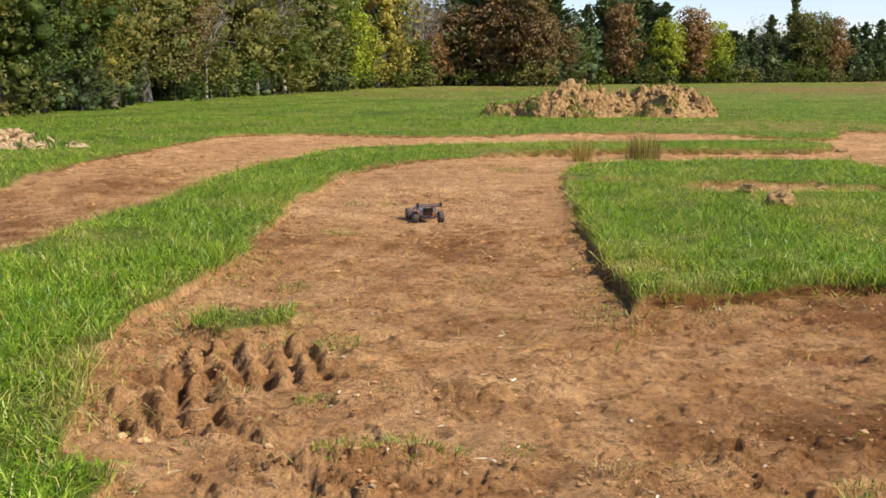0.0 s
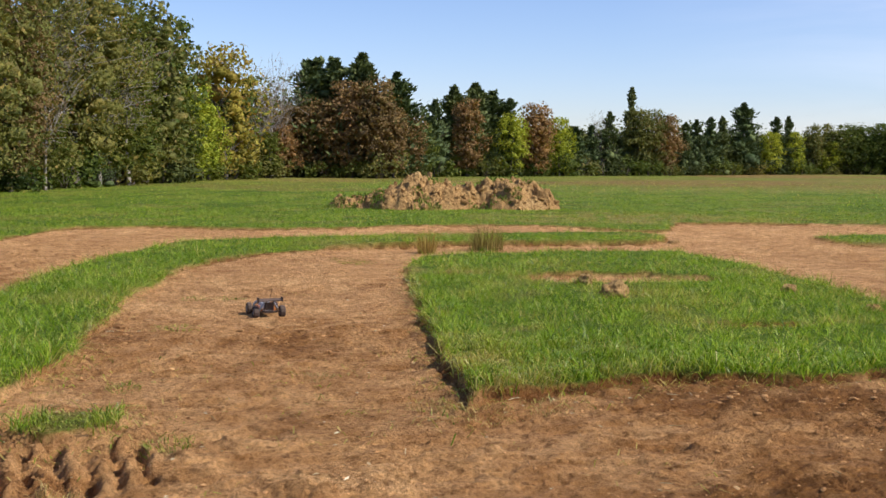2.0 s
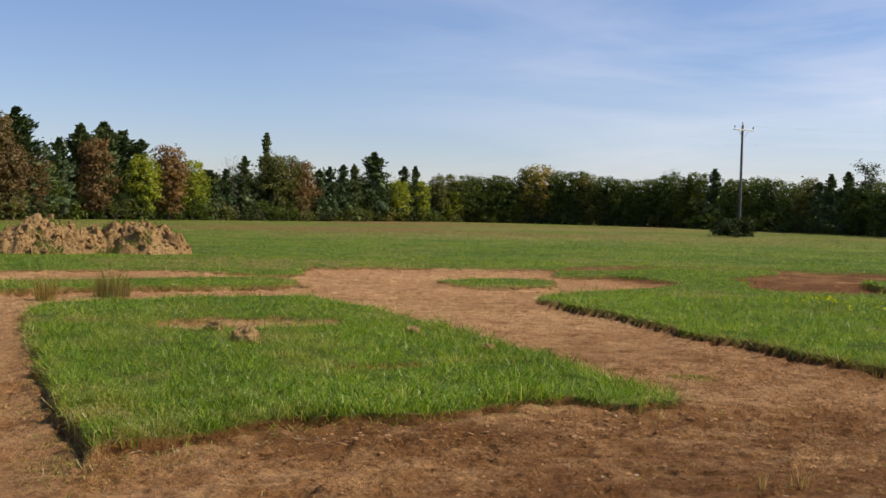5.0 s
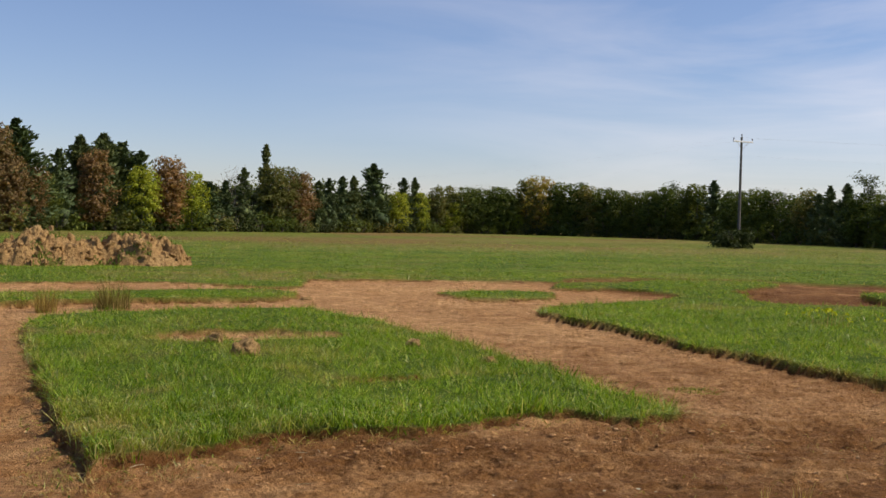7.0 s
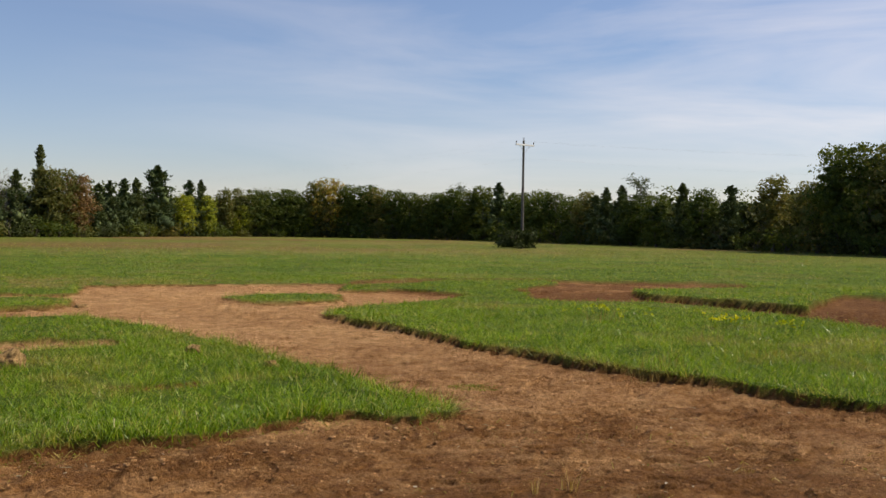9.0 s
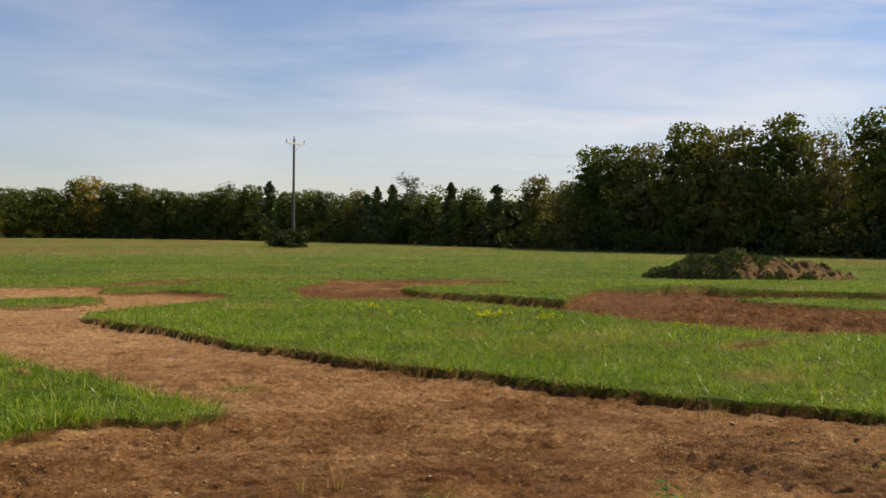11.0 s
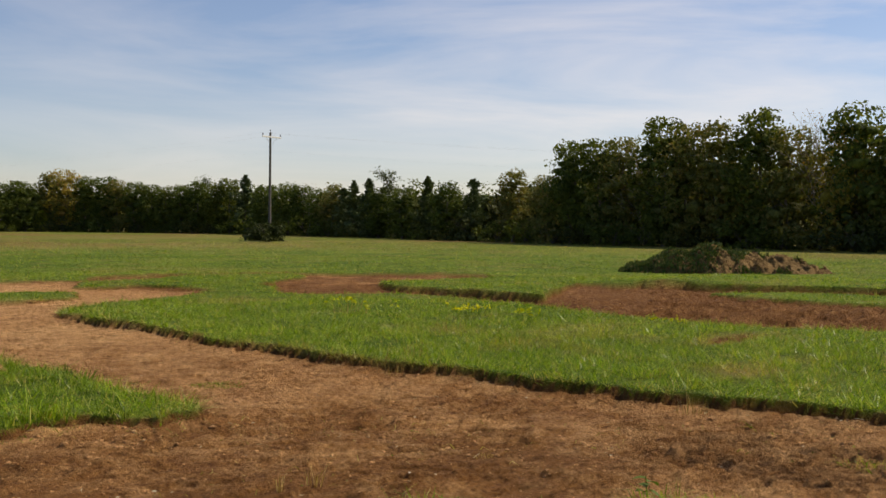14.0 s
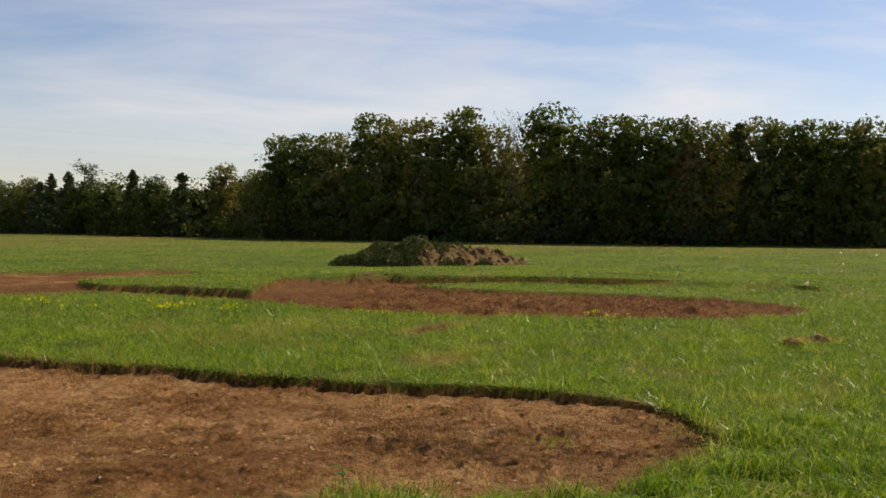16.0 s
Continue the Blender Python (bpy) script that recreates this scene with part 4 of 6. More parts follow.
def cedar(seed, tall=9.0, wide=1.7, leaves=2200, half=0.15, name="tree", label="", point=0.9, leaf="cedar", clumps=75):
    """A dark evergreen: sprays in ragged tiers on a straight trunk, with a broken top."""
    rng = np.random.default_rng(seed)
    paths, tips = branching(rng, tall * 0.92, tall * 0.014, 14, 0.06, 0.35, wide * 0.45, 0.05, 0)
    root = tagged(new(name), label, "tree", "trees of the wood's edge")
    v, f = tubes(paths, 5)
    part("trunk", mesh_np("trunk", v, f, True), M_BARK, root)
    inner = 22
    q = np.linspace(0.05, 0.86, inner)
    full = wide * ((1 - q) ** point * 0.95 + 0.05)
    a = rng.uniform(0, 2 * np.pi, inner)
    rad = full * rng.uniform(0.0, 0.45, inner)
    vs, fs, base = [], [], 0
    for k in range(inner):
        vs.append(ICO_V * rng.uniform(0.3, 0.85, (len(ICO_V), 1)) * (0.5 if half < 0.1 else 0.72) * (full[k] * np.array([0.52, 0.52, 0.62]) + 0.1) + np.array([rad[k] * math.cos(a[k]), rad[k] * math.sin(a[k]), q[k] * tall]))
        fs.append(ICO_F + base)
        base += len(ICO_V)
    # boughs: sprays along each, the tips turned up
    boughs = leaves // 13
    q = rng.uniform(0, 1, boughs) ** 0.85 * 0.97 + 0.02
    a = rng.uniform(0, 2 * np.pi, boughs)
    reach = wide * ((1 - q) ** point * 0.95 + 0.05) * rng.uniform(0.6, 1.05, boughs) * (0.9 + 0.25 * np.sin(2 * a + 5 * q + seed)) * (0.85 + 0.3 * np.sin(q * tall * 2.4 + seed))
    u = rng.uniform(0.3, 1.0, (boughs, 13))
    jit = np.clip(rng.normal(0, 0.11, (boughs, 13, 3)), -0.17, 0.17) * (reach[:, None, None] * 0.7 + 0.25)
    at = np.stack([np.cos(a)[:, None] * reach[:, None] * u, np.sin(a)[:, None] * reach[:, None] * u, (q * tall)[:, None] + reach[:, None] * (0.22 * u + 0.28 * u * u)], -1) + jit
    at = at.reshape(-1, 3)
    along = np.repeat(np.column_stack([np.cos(a), np.sin(a), 0.75 + 0 * a]), 13, 0) + rng.normal(0, 0.5, at.shape)
    along /= np.linalg.norm(along, axis=1, keepdims=True)
    side = np.cross(along, rng.normal(size=at.shape))
    side /= np.linalg.norm(side, axis=1, keepdims=True) + 1e-9
    hs = half * 1.35 * rng.uniform(0.6, 1.4, (len(at), 1))
    vs.append(np.stack([at - along * hs, at + side * hs * 0.42, at + along * hs, at - side * hs * 0.42], 1).reshape(-1, 3))
    fs.append((np.arange(len(at))[:, None, None] * 4 + np.array([[0, 1, 2], [0, 2, 3]])[None] + base).reshape(-1, 3))
    v = np.concatenate(vs)
    v[:, 2] = np.maximum(v[:, 2], 0.03)
    part("crown", mesh_np("crown", v, np.concatenate(fs), True), M_LEAF[leaf], root)
    return root


def sparse_tree(seed, leaf, tall=10.0, wide=2.6, leaves=500, name="tree", label="", half=0.13, limbs=22, start=0.25):
    """A tree with few leaves left, its pale limbs in the open."""
    rng = np.random.default_rng(seed)
    paths, tips = branching(rng, tall, tall * 0.013, limbs, start, 1.2, wide, 0.12, 8)
    root = tagged(new(name), label, "tree", "trees of the wood's edge")
    v, f = tubes(paths, 3)
    part("trunk", mesh_np("trunk", v, f, True), M_PALEBARK, root)
    centres = tips[rng.integers(0, len(tips), leaves)] + rng.normal(0, 0.28, (leaves, 3))
    v, f = leaf_quads(rng, centres, half)
    part("crown", mesh_np("crown", v, f, True), M_LEAF[leaf], root)
    return root


def shrub(seed, leaf="green", tall=1.6, wide=1.5, leaves=1300, half=0.10, label="", name="shrub", group="shrubs along the wood's edge"):
    """A bush of many stems from the ground."""
    rng = np.random.default_rng(seed)
    root = tagged(new(name), label, "shrub", group)
    paths = []
    for _ in range(9):
        a, reach = rng.uniform(0, 2 * np.pi), wide * rng.uniform(0.3, 0.85)
        e = np.array([math.cos(a) * reach, math.sin(a) * reach, tall * rng.uniform(0.5, 0.95)])
        paths.append((np.array([[0, 0, -0.05], e * np.array([0.4, 0.4, 0.55]), e]), np.array([0.03, 0.02, 0.006])))
    v, f = tubes(paths, 5)
    part("stem", mesh_np("stem", v, f, True), M_BARK, root)
    c = []
    while len(c) < 32:
        p = rng.uniform(-1, 1, 3)
        if p @ p < 1:
            c.append((p[0] * wide, p[1] * wide, max(0.08, (p[2] * 0.5 + 0.45) * tall * rng.uniform(0.75, 1.15))))
    c = np.array(c)
    v, f = clumped(rng, c, rng.uniform(0.25, 0.42, len(c)) * wide, leaves, half, core=3)
    part("foliage", mesh_np("foliage", v, f), M_LEAF[leaf], root)
    return root


LABELS = {
    "green": "green broad-leaved tree at the wood's edge",
    "olive": "olive-green hardwood turning brown in autumn",
    "brown": "russet-brown autumn oak at the wood's edge",
    "yellow": "bright yellow-green autumn tree at the wood's edge",
    "gold": "golden autumn tree with thinning leaves",
    "cedar": "dark green pointed cedar at the field's edge",
    "pine": "tall ragged dark pine above the treeline",
    "spire": "slender pale green spire above the treeline",
    "bare": "nearly leafless grey tree with reddish twigs",
    "thin": "thin pine with open crown above the woods",
}
MOULDS = {}


def mould(kind, near, k):
    """One built tree of a kind, 10 m tall, from which the others are copied. near: 0 in the row behind, 1 at the edge, 2 close by."""
    key = (kind, near, k)
    if key in MOULDS:
        return MOULDS[key], False
    seed = 100 + 31 * len(MOULDS)
    dense, half, clumps = ((520, 0.21, 80), (3500, 0.16, 210), (8600, 0.08, 460))[near]
    if kind in ("green", "olive", "brown", "yellow", "gold"):
        n = int(dense * (0.7 if kind == "gold" else 1))
        MOULDS[key] = broadleaf(seed, kind, 10, (3.1, 2.7, 3.5)[k % 3], n, half, 0.08, "tree", LABELS[kind], clumps)
    elif kind == "cedar":
        MOULDS[key] = cedar(seed, 10, (3.2, 2.7, 3.6)[k % 3], dense, half, "tree", LABELS[kind], (0.80, 0.7, 0.95)[k % 3], "cedar", clumps)
    elif kind == "pine":
        MOULDS[key] = cedar(seed, 10, 4.3, int(dense * 1.5), half, "tree", LABELS[kind], (0.72, 0.62, 0.8)[k % 3], "cedar", int(clumps * 1.3))
    elif kind == "spire":
        MOULDS[key] = cedar(seed, 10, 3.2, dense, half, "tree", LABELS[kind], 1.2, "pale", 50)
    elif kind == "bare":
        MOULDS[key] = sparse_tree(seed, "brown", 10, 3.0, 330, "tree", LABELS[kind], 0.10, 30)
    else:
        MOULDS[key] = sparse_tree(seed, "cedar", 10, 1.5, 1300, "tree", LABELS["thin"], 0.13, 14, 0.5)
    return MOULDS[key], True


count, TOPS = [0], {}


def plant(az, tall, kind, back=2.0, broad=1.0):
    r = edge(az) + back
    broad *= {"pine": 1.3, "cedar": 1.15}.get(kind, 1.0)
    a = radians(az)
    count[0] += 1
    root, fresh = mould(kind, 2 if r < 72 and back < 6 else (0 if back > 6 else 1), count[0] % 3)
    s = tall / (0.97 * max(v.co.z for v in [c for c in root.children if c.name.startswith("crown")][0].data.vertices)) if fresh else tall / TOPS[root.name]
    TOPS.setdefault(root.name, tall / s)
    m = pose(-math.sin(a) * r, math.cos(a) * r, 0.03 + float(fall(-math.sin(a) * r, math.cos(a) * r)), 0, 0, (count[0] * 137) % 360) @ Matrix.Diagonal((s * broad, s * broad, s, 1))
    if fresh:
        root.matrix_basis = m
        return root
    ob = copy_thing(root, Matrix.Identity(4))
    ob.matrix_basis = m
    return ob


LEFT_WOOD = [(25, 11, "olive"), (22.5, 10, "green"), (20.3, 3.4, "cedar"), (19, 11, "green"), (18.6, 3.2, "cedar"), (18.0, 4.6, "gold"), (17, 11.5, "olive"), (16.4, 3.4, "cedar"), (15.4, 12, "olive"), (14.2, 9.5, "brown"),
             (14, 3.6, "cedar"), (13, 12, "olive"), (12.2, 3.8, "green"), (11, 12.4, "olive"), (10, 4.4, "cedar"), (9.4, 12.5, "green"), (8.2, 5, "green"), (7.6, 12.2, "olive"), (6.6, 11.6, "green"),
             (12.4, 9.8, "bare"), (9.8, 10.4, "bare"), (8.4, 10.8, "bare"), (6.4, 5.5, "olive"), (5.3, 7.4, "yellow"), (4.4, 6.0, "yellow"), (3.6, 11, "gold"), (2.6, 4.0, "olive"), (1.8, 10.6, "bare"), (1.2, 10.9, "bare"), (0.7, 10.2, "bare"), (1.3, 4.2, "green"), (0.6, 5.0, "brown")]
MID_WOOD = [(0.2, 6.9, "brown"), (-0.9, 11.5, "pine"), (-1.3, 7.4, "brown"), (-2.0, 11.5, "pine"), (-2.7, 9.0, "brown"), (-3.5, 11.8, "pine"), (-4.2, 9.4, "brown"),
            (-5.1, 6.7, "brown"), (-5.3, 10.1, "pine"), (-6.0, 6.3, "brown"), (-6.5, 5.4, "green"), (-7.3, 7.9, "cedar"), (-8.3, 9.7, "pine"), (-9.0, 8.2, "brown"), (-9.4, 10.1, "pine"),
            (-10.3, 9.4, "pine"), (-11.2, 8.5, "cedar"), (-11.3, 6.9, "yellow"), (-12.6, 8.2, "brown"), (-13.8, 6.7, "yellow"), (-14.7, 5.7, "cedar"), (-15.5, 6.0, "cedar"),
            (-16.0, 7.9, "bare"), (-16.4, 7.7, "cedar"), (-17.5, 10.8, "spire"), (-17.9, 8.5, "olive"), (-18.6, 8.2, "olive"), (-19.3, 7.7, "brown"), (-20.3, 6.7, "cedar"),
            (-20.8, 7.1, "cedar"), (-21.5, 7.5, "cedar"), (-22.1, 7.8, "cedar"), (-23.1, 9.8, "pine"), (-24.5, 6.0, "yellow"), (-24.7, 8.1, "cedar"), (-25.3, 8.2, "cedar"),
            (-25.6, 6.0, "yellow"), (-26.5, 7.4, "olive"), (-26.9, 3.6, "yellow")]
FAR_WOOD = [(-27.4, 7.5, "olive"), (-27.4, 4.8, "yellow"), (-28.1, 7.4, "green"), (-28.9, 7.1, "green"), (-29.7, 7.4, "green"), (-30.2, 7.3, "green"), (-30.8, 3.2, "yellow"),
            (-31.2, 8.9, "olive"), (-31.8, 9.3, "gold"), (-32.9, 8.3, "green"), (-33.8, 8.3, "green"), (-34.4, 7.8, "olive"), (-35.3, 7.5, "green"), (-36.1, 7.1, "green"),
            (-36.8, 6.9, "green"), (-37.6, 7.1, "green"), (-38.4, 7.5, "green"), (-38.7, 8.5, "thin"), (-39.4, 7.3, "green"), (-40.0, 7.9, "green"), (-40.8, 8.2, "cedar"),
            (-41.7, 6.7, "green"), (-42.4, 6.6, "green"), (-43.0, 6.9, "green"), (-43.7, 6.5, "green"), (-44.1, 6.7, "bare"), (-44.7, 6.0, "green"), (-45.4, 6.5, "olive"),
            (-45.9, 5.9, "cedar"), (-46.4, 6.7, "cedar"), (-47.2, 6.8, "cedar"), (-47.7, 5.8, "green"), (-48.2, 8.1, "thin")]
RIGHT_WOOD = [(-49.0, 5.6, "green"), (-50.3, 6.6, "cedar"),
              (-51.3, 6.0, "green"), (-52.7, 6.1, "cedar"), (-54.8, 7.0, "olive"), (-56.5, 6.2, "olive"), (-57.8, 9.1, "green"), (-59.3, 9.1, "green"), (-60.4, 9.1, "olive"),
              (-61.4, 8.9, "bare"), (-62.6, 10.5, "green"), (-63.8, 10.0, "olive"), (-65.4, 10.2, "olive"), (-67.3, 10.8, "green"), (-68.8, 9.4, "olive"), (-70.3, 10.6, "bare"),
              (-71.4, 9.2, "gold")]
END_WOOD = [(-72.1, 10.7, "green"), (-73.4, 9.4, "olive"), (-75.1, 9.8, "green"), (-76.5, 9.5, "green"), (-78.2, 9.5, "green"), (-78.8, 7.4, "brown"), (-79.8, 9.2, "olive"),
            (-80.5, 7.1, "gold"), (-81.4, 9.0, "cedar"), (-82.5, 9.4, "olive"), (-83.5, 9.0, "green"), (-85.2, 9.2, "green"), (-86.6, 9.0, "green"), (-87.9, 9.4, "olive"),
            (-89.5, 9.2, "green")]
for wood in (LEFT_WOOD, MID_WOOD, FAR_WOOD, RIGHT_WOOD, END_WOOD):
    for w_az, w_tall, w_kind in wood:
        small = w_tall < 6 and w_kind in ("cedar", "green", "olive")
        plant(w_az, w_tall, w_kind, 0.8 if small and w_az > 0 else {"bare": 3.0 if w_az < 4 else -0.5, "thin": 5.0, "spire": 4.0, "pine": 4.5, "cedar": 2.5, "brown": 1.6, "yellow": 1.2, "gold": 1.8}.get(w_kind, 2.2), 1.25 if small else (1.15 if -56 < w_az < -27 else 1.0))

# second row, closing the gaps behind the edge
rng_row = np.random.default_rng(77)
w_az = 27.0
while w_az > -95:
    lead = float(np.interp(w_az, [-95, -60, -54, -45, -30, -22, -12, 0, 5, 27], [9.4, 8.9, 6.3, 6.6, 7.8, 7.2, 7.5, 9.0, 10.5, 11]))
    plant(w_az, lead * rng_row.uniform(0.76, 1.04), rng_row.choice(["green", "olive", "green", "green"]), rng_row.uniform(7, 13), 1.35)
    w_az -= 190.0 / edge(w_az)

# understory at the edge
BUSHES = []
for k_bush in range(4):
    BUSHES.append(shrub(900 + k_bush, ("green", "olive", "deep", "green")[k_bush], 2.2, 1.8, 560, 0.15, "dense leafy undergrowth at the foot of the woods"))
w_az, k_bush = 27.0, 0
while w_az > -95:
    r_b = edge(w_az) + rng_row.uniform(0.2, 2.2)
    s_b = rng_row.uniform(0.6, 1.25)
    m_b = pose(-math.sin(radians(w_az)) * r_b, math.cos(radians(w_az)) * r_b, 0.03 + float(fall(-math.sin(radians(w_az)) * r_b, math.cos(radians(w_az)) * r_b)), 0, 0, rng_row.uniform(0, 360)) @ Matrix.Diagonal((s_b * 1.2, s_b * 1.2, s_b, 1))
    if k_bush < 4:
        BUSHES[k_bush].matrix_basis = m_b
    else:
        copy_thing(BUSHES[k_bush % 4], Matrix.Identity(4)).matrix_basis = m_b
    k_bush += 1
    w_az -= 150.0 / edge(w_az)


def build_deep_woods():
    # leaf cards close the gaps behind the trees, their colour dark as inner shade
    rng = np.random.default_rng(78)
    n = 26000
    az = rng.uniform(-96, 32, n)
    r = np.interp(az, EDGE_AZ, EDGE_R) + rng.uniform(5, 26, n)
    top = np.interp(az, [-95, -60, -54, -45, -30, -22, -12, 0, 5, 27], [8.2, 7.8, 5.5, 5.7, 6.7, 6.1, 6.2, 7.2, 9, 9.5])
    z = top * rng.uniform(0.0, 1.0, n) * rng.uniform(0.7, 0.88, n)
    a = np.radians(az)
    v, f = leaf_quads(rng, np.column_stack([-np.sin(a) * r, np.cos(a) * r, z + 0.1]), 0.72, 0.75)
    return tagged(part("deep_woods", mesh_np("deep_woods", v, f), M_LEAF["deep"]), "foliage deep inside the autumn woods, coloured dark for shade", "woods", kind="stuff")


build_deep_woods()


# ---- heaps of earth ----
def heap(name, label, humps, x0, x1, y0, y1, cells, rough, seed, mats, clods, clod_size, cover=None):
    """A tipped heap: a lumpy mound with loose clods on it. humps: x, y, height, radius, stretch."""
    nx, ny = cells
    gx, gy = np.meshgrid(np.linspace(x0, x1, nx), np.linspace(y0, y1, ny), indexing="ij")

    def top(px, py):
        z = 0 * px
        for hx, hy, hh, hr, hs in humps:
            q = np.clip(1 - np.hypot((px - hx) / (hr * hs), (py - hy) / hr), 0, 1)
            z = np.maximum(z, hh * (q ** 0.8) * (1.25 - 0.25 * q))
        on = step(0.0, 0.25, z)
        blocks = 0.5 * crumble(px, py, 0.55, seed) + 0.3 * crumble(px, py, 0.2, seed + 3)
        folds = 1 - 2 * np.abs(fbm(px, py, 0.8, seed + 7, 3) - 0.5)
        return z + on * rough * ((fbm(px, py, 1.3, seed, 2) - 0.45) * 1.2 + (folds - 0.75) * 0.6 + blocks * 1.15 + 0.10 * crumble(px, py, 0.13, seed + 5) - 0.14) - 0.05

    z = top(gx, gy)
    idx = np.arange(nx * ny).reshape(nx, ny)
    f = np.stack([idx[:-1, :-1], idx[1:, :-1], idx[1:, 1:], idx[:-1, 1:]], -1).reshape(-1, 4)
    f = f[z.ravel()[f].max(1) > -0.04]
    root = tagged(new(name), label, "dirt pile")
    part("mound", mesh_np("mound", np.column_stack([gx.ravel(), gy.ravel(), z.ravel()]), f, True), mats[0], root)
    rng = np.random.default_rng(seed)
    lumps = []
    for k in range(5):
        bm = bmesh.new()
        bmesh.ops.create_icosphere(bm, subdivisions=1 if k % 2 else 2, radius=1)
        for v in bm.verts:
            v.co *= 0.85 + 0.45 * noise.noise(v.co * 1.4 + Vector((seed + k * 3.7, 0, 0))) + 0.16 * noise.noise(v.co * 4)
        lumps.append(mesh_bm("clod", bm))
    made = 0
    while made < clods:
        px, py = rng.uniform(x0, x1), rng.uniform(y0, y1)
        pz = float(top(np.array([px]), np.array([py]))[0])
        if pz < 0.03:
            continue
        s = clod_size * (0.35 + 0.9 * rng.uniform() ** 2)
        part("clod", lumps[made % 5], mats[1], root, "", pose(px, py, pz + s * 0.1, *rng.uniform(0, 360, 3)) @ Matrix.Diagonal((s * rng.uniform(0.8, 1.4), s, s * rng.uniform(0.4, 0.7), 1)))
        made += 1
    if cover:
        mat_c, count_c, test, tall = cover
        pts = []
        while len(pts) < count_c:
            px, py = rng.uniform(x0, x1, 400), rng.uniform(y0, y1, 400)
            pz = top(px, py)
            ok = (pz > 0.0) & test(px, py, rng)
            pts += list(np.column_stack([px, py, pz])[ok])
        p = np.array(pts[:count_c])
        out = np.tile(np.array([[0, 0, 1.0]]), (count_c, 1))
        v, f = leaf_quads(rng, p + np.array([0, 0, tall * 0.35]), tall * 0.6, 0.22, out, 0.6)
        g = part("weed_cover", mesh_np("weed_cover", v, f), mat_c, root, "green weeds growing over the heap")
        g["kind"] = "stuff"
    return root


heap("dirt_pile", "long tan pile of dug clay clods on the grass",
     [(3.75, 33.9, 0.90, 1.6, 1.25), (4.75, 34.2, 0.68, 1.3, 1.2), (2.6, 34.4, 0.45, 1.3, 1.5), (6.75, 34.1, 0.84, 1.6, 1.0), (5.8, 34.3, 0.50, 1.2, 1.3), (1.9, 34.9, 0.28, 0.9, 1.2)],
     0.6, 8.9, 32.0, 36.4, (300, 150), 0.40, 401, (M_HEAP, M_HEAP), 290, 0.13,
     (M_WEED, 1700, lambda px, py, rng: (vnoise(px, py, 0.6, 5) > 0.66) | ((px < 2.6) & (vnoise(px, py, 0.4, 6) > 0.45)), 0.14))
heap("weedy_pile", "low heap of dark sods and earth in the field",
     [(33.5, 17.7, 0.42, 1.3, 1.0), (33.8, 16.9, 0.80, 1.6, 1.0), (34.3, 15.9, 1.0, 1.8, 1.0), (34.9, 15.1, 0.90, 1.7, 1.0), (35.6, 14.3, 0.78, 1.5, 1.0), (36.3, 13.6, 0.50, 1.2, 1.0)],
     31.6, 38.4, 11.8, 20.2, (150, 180), 0.26, 402, (M_PILE, M_PILE), 130, 0.12,
     (M_SOD, 6500, lambda px, py, rng: (py > 15.6 + rng.normal(0, 0.35, len(py))) | (vnoise(px, py, 0.5, 8) > 0.58), 0.15))
heap("sand_heap", "small pale heap of sandy soil beside the track",
     [(-8.5, 20.6, 0.42, 1.0, 1.3), (-7.15, 20.7, 0.16, 0.5, 1.3), (-9.6, 20.9, 0.4, 0.9, 1.2)],
     -11.2, -6.3, 19.4, 22.2, (100, 60), 0.16, 403, (M_PALESAND, M_PALESAND), 40, 0.14,
     (M_WEED, 160, lambda px, py, rng: (px > -8.0) & (px < -7.4), 0.14))


